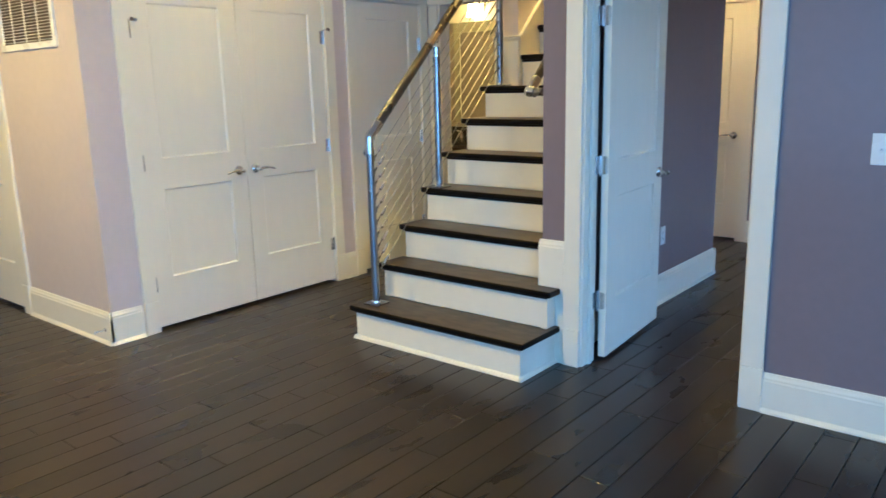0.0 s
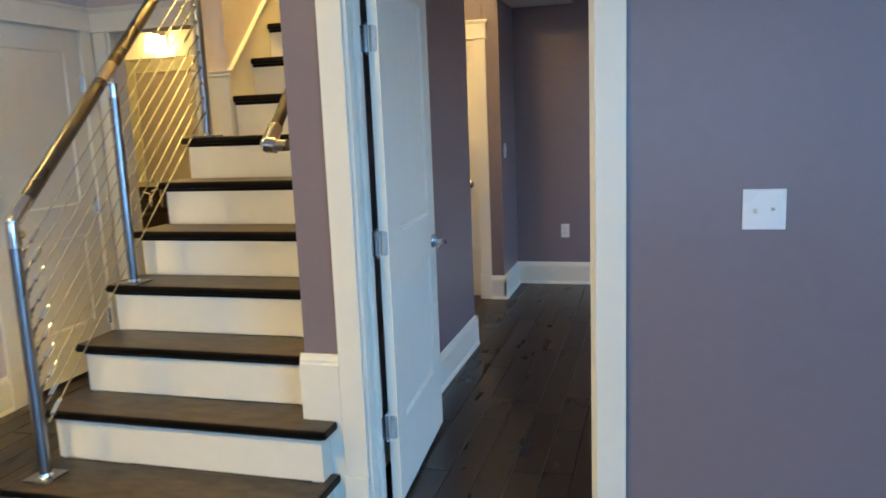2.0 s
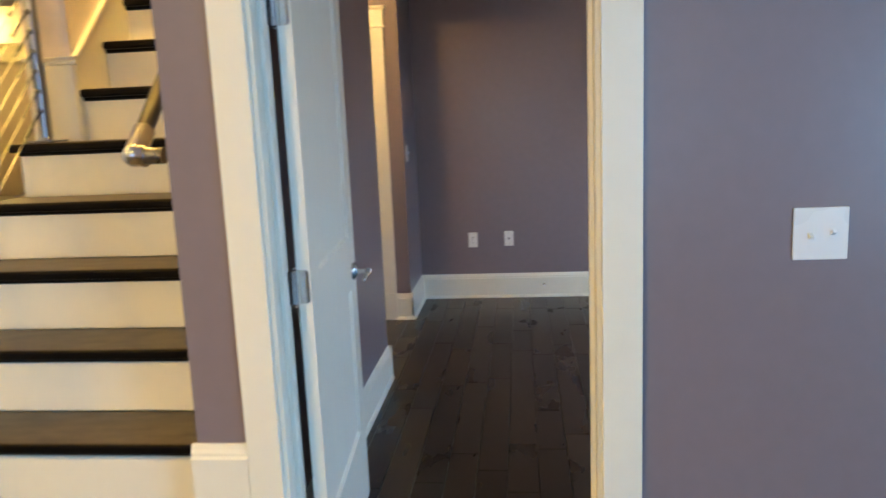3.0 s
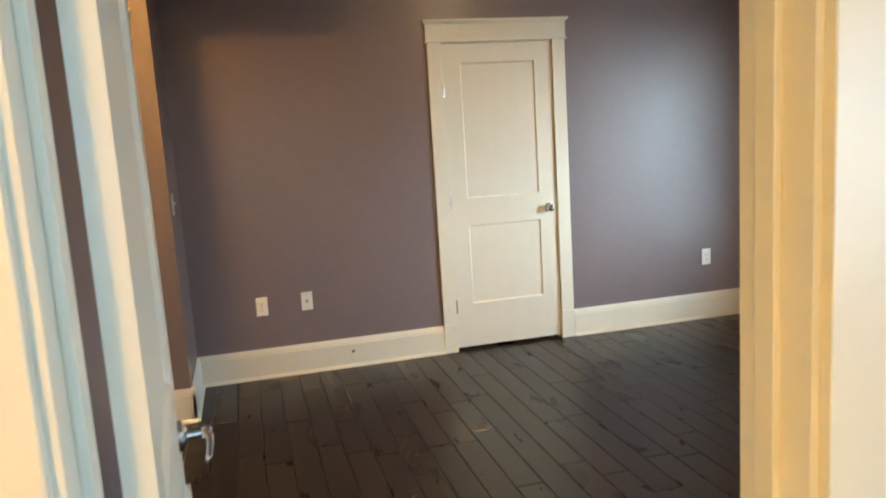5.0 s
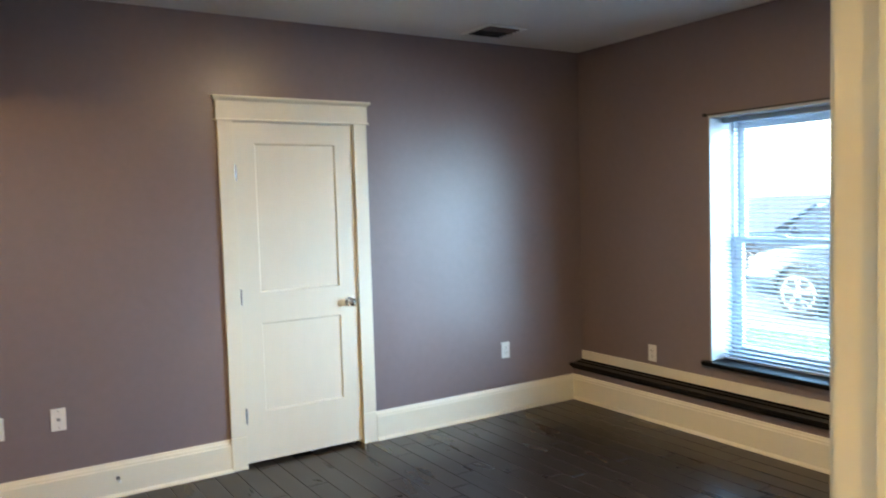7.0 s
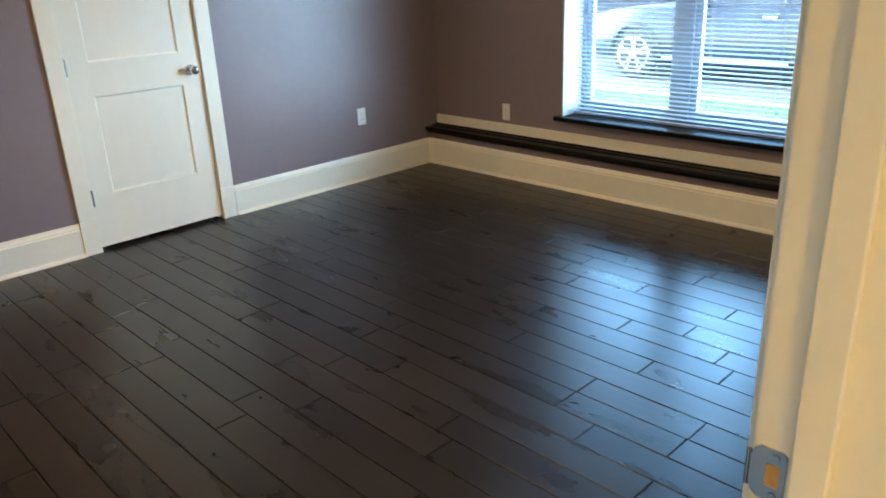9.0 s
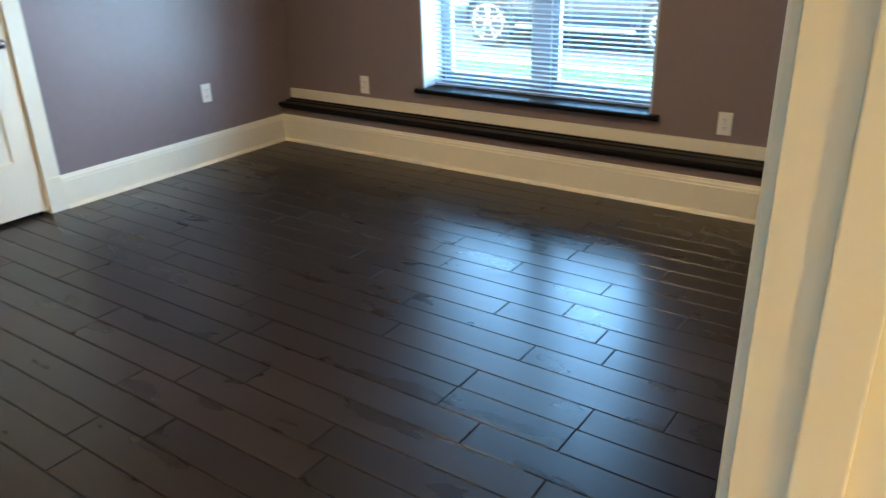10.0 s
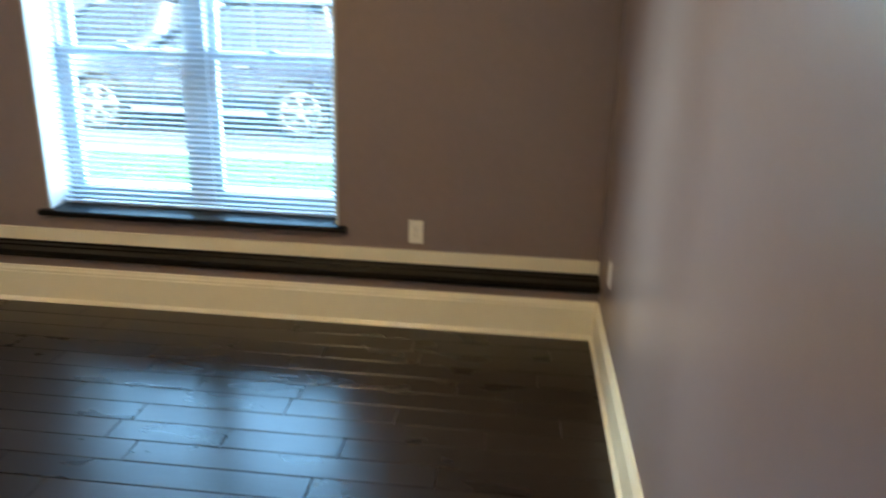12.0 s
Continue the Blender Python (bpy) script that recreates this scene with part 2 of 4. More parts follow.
def plate_prism(bm, pts, axis, lo, hi):
    """A flat outline of 2D points, given thickness along one axis."""
    def at(p, v):
        return {"x": (v, p[0], p[1]), "y": (p[0], v, p[1]), "z": (p[0], p[1], v)}[axis]
    rings = [[bm.verts.new(at(p, v)) for p in pts] for v in (lo, hi)]
    k = len(pts)
    for i in range(k):
        bm.faces.new((rings[0][i], rings[0][(i + 1) % k], rings[1][(i + 1) % k], rings[1][i]))
    bm.faces.new(rings[0][::-1])
    bm.faces.new(rings[1])
    bmesh.ops.recalc_face_normals(bm, faces=bm.faces)
    return bm


def mesh_of(name, bm, mat, smooth=False):
    me = bpy.data.meshes.new(name)
    bm.normal_update()
    if smooth:
        for f in bm.faces:
            f.smooth = True
        for e in bm.edges:
            e.smooth = len(e.link_faces) < 2 or e.calc_face_angle(0) < 0.7
    bm.to_mesh(me)
    bm.free()
    me.materials.append(mat)
    return me


def part(name, bm, mat, parent, label="", smooth=False):
    ob = new(name, mesh_of(name, bm, mat, smooth))
    ob.parent = parent
    return tagged(ob, label)


def thing(name, m, label, category, group="", kind=""):
    ob = new(name)
    ob.matrix_basis = m
    ob.empty_display_size = 0.1
    return tagged(ob, label, category, group, kind)


def structure(name, bm, mat, label, category):
    return tagged(new(name, mesh_of(name, bm, mat)), label, category, "", "structure")


def B():
    return bmesh.new()


def boxes(*rows):
    bm = B()
    for r in rows:
        box(bm, *r)
    return bm


# ---- plan ----
CEIL = 2.58
T = 0.125            # doorway wall, from y = 0 to y = T
XL = 0.028           # doorway, from jamb to jamb
OPEN = 0.787
FAR = 4.01           # far wall of the bedroom
WX = 4.09            # window wall of the bedroom
CX = -2.262          # closet wall of the hall
GY = -1.21           # wall with the return grille
DOORH = 1.99

# ---- walls, floor, ceiling ----
structure("floor", boxes((-6.0, -6.1, -0.14, 4.3, 4.2, -0.0165)), SUBFLOOR, "dark hand-scraped wooden plank floor, glossy", "floor")

structure("wall_doorway", boxes((-0.2, 0, 0, XL - 0.02, T, 2.02), (OPEN + 0.02, 0, 0, WX, T, 2.02), (-0.2, 0, 2.02, WX, T, CEIL)), PURPLE, "mauve painted wall around the doorway", "wall")
structure("wall_stair_side", boxes((-0.2, T, 0, -0.125, 2.2, 3.7)), PURPLE, "mauve painted wall between stairs and bedroom", "wall")
structure("wall_stair_upper", boxes((-0.2, 0, CEIL, -0.125, T, 3.7)), PURPLE, "mauve painted wall above the stairs", "wall")
structure("wall_far", boxes((-1.4, FAR, 0, 1.47, FAR + 0.12, CEIL), (2.222, FAR, 0, 4.4, FAR + 0.12, CEIL), (1.47, FAR, 2.0, 2.222, FAR + 0.12, CEIL)), PURPLE, "satin mauve wall with a white panel door", "wall")
WY0, WY1, WZ0, WZ1 = 1.375, 2.85, 0.453, 1.985
structure("wall_window", boxes((WX, T, 0, WX + 0.3, WY0, CEIL), (WX, WY1, 0, WX + 0.3, FAR, CEIL), (WX, WY0, 0, WX + 0.3, WY1, WZ0 - 0.03), (WX, WY0, WZ1, WX + 0.3, WY1, CEIL)), PURPLE, "mauve outer wall with a double window", "wall")
structure("wall_knee", boxes((3.985, T, 0, WX, FAR, 0.245)), PURPLE, "low mauve knee wall below the window", "wall")
structure("wall_stub", boxes((-0.293, 3.41, 0, -0.17, FAR, CEIL), (-0.41, 3.41, 2.02, -0.295, 3.53, CEIL), (-1.3, 3.41, 2.02, -0.41, 3.53, CEIL)), PURPLE, "short mauve wall return beside the hall", "wall")
structure("soffit", boxes((-0.17, 3.41, 2.285, 0.32, FAR, CEIL)), PURPLE, "boxed mauve soffit under the ceiling", "soffit")
structure("soffit_underside", boxes((-0.168, 3.412, 2.281, 0.318, FAR, 2.2851)), CEILING, "white underside of the boxed soffit", "soffit")
structure("wall_hall_end", boxes((-1.42, 2.13, 0, -1.3, 3.53, CEIL), (-1.3, 2.132, 0, -0.2, 2.2, CEIL)), PURPLE, "mauve walls at the end of the side hall", "wall")
# Two unseen panels, added so no outside light leaks round the closed doors.
structure("light_block_far", boxes((-1.4, FAR + 0.2, -0.1, 4.4, FAR + 0.3, CEIL + 0.1)), PURPLE, "added panel that stops light leaking under the far door", "wall")
structure("light_block_hall", boxes((-1.3, 3.6, 0, -0.295, 3.65, CEIL)), PURPLE, "added mauve panel that stops light leaking round the hall door", "wall")

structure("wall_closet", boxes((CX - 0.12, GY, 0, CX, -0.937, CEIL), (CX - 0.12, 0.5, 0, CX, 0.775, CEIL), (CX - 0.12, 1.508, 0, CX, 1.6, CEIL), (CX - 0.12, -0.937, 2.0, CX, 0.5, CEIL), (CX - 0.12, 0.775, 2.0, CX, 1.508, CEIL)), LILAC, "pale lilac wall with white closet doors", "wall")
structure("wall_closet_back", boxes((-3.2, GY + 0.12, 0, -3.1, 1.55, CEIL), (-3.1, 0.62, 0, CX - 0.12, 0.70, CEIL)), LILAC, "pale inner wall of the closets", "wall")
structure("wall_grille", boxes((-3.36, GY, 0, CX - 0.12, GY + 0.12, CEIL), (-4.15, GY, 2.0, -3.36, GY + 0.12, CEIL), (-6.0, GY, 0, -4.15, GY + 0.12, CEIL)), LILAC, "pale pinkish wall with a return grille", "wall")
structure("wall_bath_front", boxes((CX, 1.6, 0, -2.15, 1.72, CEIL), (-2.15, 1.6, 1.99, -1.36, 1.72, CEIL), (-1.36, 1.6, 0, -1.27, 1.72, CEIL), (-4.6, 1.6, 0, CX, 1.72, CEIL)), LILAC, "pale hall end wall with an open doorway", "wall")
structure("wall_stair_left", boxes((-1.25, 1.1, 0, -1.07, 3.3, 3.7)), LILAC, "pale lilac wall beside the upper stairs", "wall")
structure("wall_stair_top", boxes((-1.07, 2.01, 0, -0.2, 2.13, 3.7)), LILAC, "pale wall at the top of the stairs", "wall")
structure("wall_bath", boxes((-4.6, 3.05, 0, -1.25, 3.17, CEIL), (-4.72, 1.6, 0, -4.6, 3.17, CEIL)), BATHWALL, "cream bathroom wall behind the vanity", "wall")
# Unseen wall, run north past the closets to keep outside light from leaking in.
structure("wall_west", boxes((-6.12, -6.1, 0, -6.0, 3.2, CEIL)), LILAC, "plain pale wall", "wall")
structure("wall_south", boxes((-6.0, -6.1, 0, 4.3, -6.0, CEIL)), LILAC, "plain pale wall behind the walk", "wall")
structure("wall_east", boxes((4.1, -6.0, 0, 4.22, 0.0, CEIL)), LILAC, "plain pale outer wall", "wall")

structure("ceiling", boxes((-6.1, -6.1, CEIL, 4.4, -0.0, CEIL + 0.1), (-6.1, 0.0, CEIL, -1.25, 3.2, CEIL + 0.1), (-0.125, 0.0, CEIL, 4.4, 4.31, CEIL + 0.1), (-1.42, 2.13, CEIL, -0.125, 4.13, CEIL + 0.1)), CEILING, "flat white painted ceiling", "ceiling")
structure("ceiling_stair", boxes((-1.25, -0.0, 3.7, -0.12, 2.13, 3.8), (-1.27, -0.02, CEIL + 0.1, -1.25, 1.1, 3.7), (-1.25, -0.1, CEIL + 0.1, -0.125, 0.0, 3.7)), CEILING, "white stairwell ceiling", "ceiling")

# ---- baseboards and trim ----
BASE = ((0, 0), (0.030, 0), (0.028, 0.008), (0.016, 0.020), (0.016, 0.152), (0.0125, 0.158), (0.0125, 0.166), (0.007, 0.176), (0.004, 0.186), (0, 0.188))


def baseboard(a, b, out, h=0.186):
    structure("baseboard", sweep(B(), [(d, z if z < 0.1 else z + h - 0.188) for d, z in BASE], (*a, 0), (*b, 0), (*out, 0)), TRIM, "tall white moulded baseboard", "baseboard")


baseboard((OPEN + 0.102, 0), (WX, 0), (0, -1), 0.174)
baseboard((-0.125, T), (-0.125, 2.2), (1, 0))
baseboard((-0.155, 2.2), (-0.105, 2.2), (0, 1))
baseboard((-0.17, FAR), (1.38, FAR), (0, -1))
baseboard((2.312, FAR), (3.985, FAR), (0, -1))
baseboard((3.985, T), (3.985, FAR), (-1, 0))
baseboard((OPEN + 0.10, T), (3.985, T), (0, 1))
baseboard((-0.268, 3.41), (-0.154, 3.41), (0, -1))
baseboard((-0.17, 3.394), (-0.17, FAR), (1, 0))
baseboard((CX, GY - 0.016), (CX, -1.025), (1, 0))
baseboard((-3.27, GY), (CX + 0.016, GY), (0, -1))
baseboard((CX, 0.578), (CX, 0.692), (1, 0))
baseboard((-1.25, 1.1), (-1.25, 1.6), (-1, 0))

structure("trim_strip", boxes((WX - 0.014, T, 0.287, WX, FAR, 0.351)), TRIM, "flat white trim strip above the dark ledge", "trim")
ledge = thing("wall_ledge", pose(0, 0, 0), "dark stained wooden ledge with a stepped edge under the window", "ledge")
part("shelf_board", plate_prism(B(), ((3.955, 0.247), (3.95, 0.255), (3.951, 0.266), (3.958, 0.272), (4.02, 0.272), (4.026, 0.279), (WX - 0.015, 0.279), (WX - 0.015, 0.247)), "y", T, FAR), LEDGEWOOD, ledge)
part("bed_moulding", plate_prism(B(), ((3.985, 0.247), (3.966, 0.247), (3.97, 0.236), (3.985, 0.226)), "y", T, FAR), BLACKWOOD, ledge, "narrow dark moulding under the ledge")
part("back_cleat", plate_prism(B(), ((WX - 0.015, 0.279), (WX - 0.03, 0.279), (WX - 0.026, 0.286), (WX - 0.015, 0.286)), "y", T, FAR), BLACKWOOD, ledge)

# stair wall lining and cap moulding
SL = 0.195 / 0.207
structure("trim_stair_end", boxes((-1.252, 1.088, 1.365, -1.062, 1.1, 1.655)), TRIM, "white lining on the end of the stair wall", "trim")
CAPP = ((0, 0), (0.016, 0.002), (0.02, 0.010), (0.014, 0.016), (0.024, 0.026), (0.024, 0.032), (0, 0.032))
bm = sweep(B(), CAPP, (-1.256, 1.1, 1.655), (-1.046, 1.1, 1.655), (0, -1, 0))
structure("trim_stair_cap", bm, TRIM, "white cap moulding on the stair wall end", "trim")
bm = plate_prism(B(), ((1.1, 1.3), (1.1, 1.655), (2.01, 1.655 + 0.91 * SL), (2.01, 1.3)), "x", -1.07, -1.058)
structure("trim_stair_skirt", bm, TRIM, "white sloping skirt board beside the upper treads", "trim")
bm = sweep(B(), CAPP, (-1.07, 1.1, 1.655), (-1.07, 2.01, 1.655 + 0.91 * SL), (1, 0, 0))
structure("trim_stair_cap", bm, TRIM, "white cap moulding climbing with the stairs", "trim")
structure("trim_stair_foot", sweep(B(), ((0, 0.39), (0.018, 0.39), (0.018, 0.59), (0.014, 0.597), (0.014, 0.604), (0.009, 0.613), (0.005, 0.624), (0, 0.626)), (-0.214, 0, 0), (-0.0685, 0, 0), (0, -1, 0)), TRIM, "white moulded baseboard block above the second tread", "trim")
structure("trim_stair_foot", boxes((-0.214, -0.004, 0.39, -0.2015, 0.075, 0.60)), TRIM, "white side of the baseboard block", "trim")
structure("trim_stair_panel", boxes((-0.2, -0.014, 0, -0.0685, 0.0, 0.39)), TRIM, "white panel between stairs and door casing", "trim")

# ---- doors ----


def leaf_mesh(name, w, h, thick, mat, stile=0.118):
    """A two-panel leaf; x along its width, y through it, z up."""
    xs = (0, stile, w - stile, w)
    zs = (0, 0.288, 0.808, 0.986, h - 0.119, h)
    bm = B()
    for y, inward in ((0.0, 0.010), (thick, -0.010)):
        for i in range(3):
            for k in range(5):
                x0, x1, z0, z1 = xs[i], xs[i + 1], zs[k], zs[k + 1]
                c = [(x0, z0), (x1, z0), (x1, z1), (x0, z1)]
                if i == 1 and k in (1, 3):
                    s = 0.0085
                    d = [(x0 + s, z0 + s), (x1 - s, z0 + s), (x1 - s, z1 - s), (x0 + s, z1 - s)]
                    vo = [bm.verts.new((x, y, z)) for x, z in c]
                    vi = [bm.verts.new((x, y + inward, z)) for x, z in d]
                    for q in range(4):
                        bm.faces.new((vo[q], vo[(q + 1) % 4], vi[(q + 1) % 4], vi[q]))
                    bm.faces.new(vi)
                else:
                    bm.faces.new([bm.verts.new((x, y, z)) for x, z in c])
    for x in (0, w):
        bm.faces.new([bm.verts.new(p) for p in ((x, 0, 0), (x, thick, 0), (x, thick, h), (x, 0, h))])
    for z in (0, h):
        bm.faces.new([bm.verts.new(p) for p in ((0, 0, z), (w, 0, z), (w, thick, z), (0, thick, z))])
    bmesh.ops.remove_doubles(bm, verts=bm.verts, dist=1e-5)
    bmesh.ops.recalc_face_normals(bm, faces=bm.faces)
    return mesh_of(name, bm, mat)


def leaf(parent, w, h, m, thick=0.035):
    ob = new("leaf", leaf_mesh("leaf", w, h, thick, DOORPAINT))
    ob.parent, ob.matrix_basis = parent, m
    return tagged(ob, "white two-panel door leaf")


def lever(parent, m, way=1):
    """A chrome lever: rose, neck and a curved grip that points along x."""
    bm = B()
    rod(bm, (0, 0, 0), (0, -0.008, 0), 0.031, 0.029, 20)
    rod(bm, (0, -0.008, 0), (0, -0.016, 0), 0.024, 0.014, 20)
    rod(bm, (0, -0.012, 0), (0, -0.052, 0), 0.011, 0.010)
    ball(bm, (0, -0.052, 0), 0.0135)
    last = Vector((0, -0.052, 0))
    for i in range(1, 7):
        p = Vector((way * 0.019 * i, -0.052 - 0.006 * math.sin(i * 0.5), 0.010 * math.sin(i * 0.52) - 0.0012 * i))
        rod(bm, last, p, 0.0098 - 0.0006 * (i - 1), 0.0098 - 0.0006 * i, 10)
        last = p
    ball(bm, last, 0.0066)
    ob = part("lever_handle", bm, CHROME, parent, "polished chrome lever handle", True)
    ob.matrix_basis = m
    return ob


def knob(parent, m):
    bm = B()
    rod(bm, (0, 0, 0), (0, -0.008, 0), 0.031, 0.028, 20)
    rod(bm, (0, -0.008, 0), (0, -0.035, 0), 0.011, 0.011)
    ball(bm, (0, -0.050, 0), 0.027, 1, 0.85, 1, 18)
    ob = part("knob", bm, CHROME, parent, "round polished chrome knob", True)
    ob.matrix_basis = m
    return ob


def hinge(parent, m, stop=False):
    """Butt hinge: two leaves, five knuckles, and on some a pin stop."""
    bm = B()
    box(bm, -0.030, -0.0015, -0.044, 0.0, 0.001, 0.044)
    box(bm, 0.0, -0.0015, -0.044, 0.012, 0.001, 0.044)
    for k in range(5):
        rod(bm, (0, -0.006, -0.044 + k * 0.0178), (0, -0.006, -0.044 + k * 0.0178 + 0.0164), 0.0068, seg=12)
    ball(bm, (0, -0.006, 0.047), 0.0062)
    for dz in (-0.03, 0.0, 0.03):
        rod(bm, (-0.018, -0.002, dz), (-0.018, -0.0035, dz), 0.0035, seg=8)
    if stop:
        rod(bm, (-0.002, -0.006, 0.05), (-0.002, -0.05, 0.052), 0.0042, seg=8)
        rod(bm, (-0.002, -0.05, 0.052), (-0.002, -0.054, 0.052), 0.011, seg=10)
        rod(bm, (-0.002, -0.006, 0.05), (0.034, -0.025, 0.052), 0.004, seg=8)
        rod(bm, (0.034, -0.025, 0.052), (0.036, -0.018, 0.052), 0.009, seg=10)
    ob = part("hinge", bm, CHROME, parent, "chrome butt hinge with a pin stop" if stop else "chrome butt hinge", True)
    ob.matrix_basis = m
    return ob


HEADP = ((0, 0), (0.030, 0.0), (0.030, 0.007), (0.022, 0.010), (0.022, 0.108), (0.026, 0.114), (0.036, 0.122), (0.040, 0.130), (0.040, 0.137), (0, 0.137))


def head(parent, xa, xb, h, wall=0.0, way=-1):
    """Head board with a bead below and a crown above, both returned round its ends; wall is the wall face, way the room's side."""
    bm = B()
    rings = []
    for d, z in HEADP[1:-1]:
        e = d - 0.022
        rings.append([bm.verts.new(p) for p in ((xa - e, wall, h + z), (xa - e, wall + way * d, h + z), (xb + e, wall + way * d, h + z), (xb + e, wall, h + z))])
    for a, b in zip(rings, rings[1:]):
        for i in range(4):
            bm.faces.new((a[i], a[(i + 1) % 4], b[(i + 1) % 4], b[i]))
    bm.faces.new(rings[0][::-1])
    bm.faces.new(rings[-1])
    bmesh.ops.recalc_face_normals(bm, faces=bm.faces)
    return part("head_casing", bm, TRIM, parent, "white head casing with a moulded cap")


def casing(parent, x0, x1, h, cw=0.085, plinth=0.19, left=True, right=True, ext=0.006):
    """Flat side casings on plinth blocks and a head board with a cap; the wall's face is y = 0, the room at -y."""
    for ok, a, b, nm in ((left, x0 - cw, x0, "casing"), (right, x1, x1 + cw, "casing")):
        if ok:
            part(nm, box(B(), a, -0.018, plinth, b, 0, h, 0.002), TRIM, parent)
            part("plinth_block", box(B(), a - 0.003, -0.023, 0, b, 0, plinth, 0.002), TRIM, parent)
    head(parent, x0 - cw - ext, x1 + cw + ext, h)


def jamb(parent, x0, x1, h, depth, stop0, stop1, lip=0.0):
    part("jamb", box(B(), x0 - 0.02, 0, 0, x0 + lip, depth, h), TRIM, parent)
    part("jamb", box(B(), x1, 0, 0, x1 + 0.02, depth, h), TRIM, parent)
    part("jamb", box(B(), x0 - 0.02, 0, h, x1 + 0.02, depth, h + 0.02), TRIM, parent)
    part("door_stop_moulding", box(B(), x0 + lip, stop0, 0, x0 + lip + 0.011, stop1, h, 0.002), TRIM, parent)
    part("door_stop_moulding", box(B(), x1 - 0.011, stop0, 0, x1, stop1, h, 0.002), TRIM, parent)
    part("door_stop_moulding", box(B(), x0 + 0.011, stop0, h - 0.011, x1 - 0.011, stop1, h, 0.002), TRIM, parent)


def closed_door(name, m, w, label, hinge_right=False, handle="lever", h=1.965, stops=False):
    d = thing(name, m, label, "door", "", "structure")
    casing(d, -0.006, w + 0.004, DOORH + 0.004, cw=0.088)
    jamb(d, -0.006, w + 0.004, DOORH, 0.12, 0.04, 0.075)
    leaf(d, w, h, pose(0, 0.002, 0.022))
    hx, kx = (w + 0.003, 0.062) if hinge_right else (-0.003, w - 0.062)
    for i, z in enumerate((0.30, 0.99, 1.70)):
        hinge(d, pose(hx, 0, z), stops and i == 2)
    hm = pose(kx, 0.002, 0.905)
    lever(d, hm, 1 if hinge_right else -1) if handle == "lever" else knob(d, hm)
    return d


door_far = closed_door("door_1", pose(1.477, FAR, 0), 0.737, "closed white two-panel door with a chrome knob in the mauve wall", False, "knob")
part("latch_plate", box(B(), 0.739, -0.001, 0.88, 0.747, 0.003, 0.93), CHROME, door_far)
closed_door("door_2", pose(CX, 0.79, 0, 0, 0, 90), 0.70, "closed white two-panel door beside the closet", True, "knob")
closed_door("door_3", pose(-1.085, 3.41, 0), 0.725, "closed white two-panel door in the side hall", False, "lever")

closet = thing("door_4", pose(CX, -0.922, 0, 0, 0, 90), "closed white double closet doors with chrome levers", "door", "", "structure")
casing(closet, -0.006, 1.412, DOORH + 0.004)
jamb(closet, -0.006, 1.412, DOORH, 0.12, 0.045, 0.075)
leaf(closet, 0.70, 1.965, pose(0, 0.002, 0.022))
leaf(closet, 0.70, 1.965, pose(0.706, 0.002, 0.022))
for hx in (-0.003, 1.409):
    for i, z in enumerate((0.28, 0.99, 1.72)):
        hinge(closet, pose(hx, 0, z), i == 2)
lever(closet, pose(0.64, 0.002, 0.888), -1)
lever(closet, pose(0.767, 0.002, 0.888), 1)

side = closed_door("door_5", pose(-4.14, GY, 0), 0.775, "closed white panel door beside the grille wall", True, "knob")

bath = thing("door_6", pose(-2.15, 1.6, 0), "open white-cased doorway to the bathroom", "doorway", "", "structure")
casing(bath, 0.0, 0.79, DOORH, cw=0.085, right=False, ext=0.01)
part("jamb", box(B(), 0.0, 0, 0, 0.015, 0.12, DOORH), TRIM, bath)

# bedroom doorway with its open door
bed = thing("door_7", pose(0, 0, 0), "open white two-panel door in a cased doorway", "door", "", "structure")
part("casing", box(B(), -0.068, -0.018, 0.19, XL - 0.01, 0, 2.0, 0.003), TRIM, bed)
part("plinth_block", box(B(), -0.07, -0.024, 0, XL - 0.009, 0, 0.19, 0.003), TRIM, bed)
part("casing", box(B(), OPEN + 0.01, -0.018, 0.19, OPEN + 0.100, 0, 2.0, 0.003), TRIM, bed)
part("plinth_block", box(B(), OPEN + 0.009, -0.024, 0, OPEN + 0.102, 0, 0.19, 0.003), TRIM, bed)
head(bed, -0.074, OPEN + 0.11, 2.0)
part("casing", box(B(), OPEN + 0.012, T, 0.19, OPEN + 0.102, T + 0.012, 2.0, 0.003), TRIM, bed)
part("plinth_block", box(B(), OPEN + 0.011, T, 0, OPEN + 0.105, T + 0.015, 0.19, 0.003), TRIM, bed)
part("casing", box(B(), -0.092, T, 0, XL - 0.012, T + 0.012, 2.0, 0.003), TRIM, bed)
head(bed, -0.098, OPEN + 0.108, 2.0, T, 1)
jamb(bed, XL, OPEN, 2.0, T, 0.049, 0.084)
open_leaf = leaf(bed, 0.762, 1.965, pose(0.081, T + 0.013, 0.022, 0, 0, 94.3))
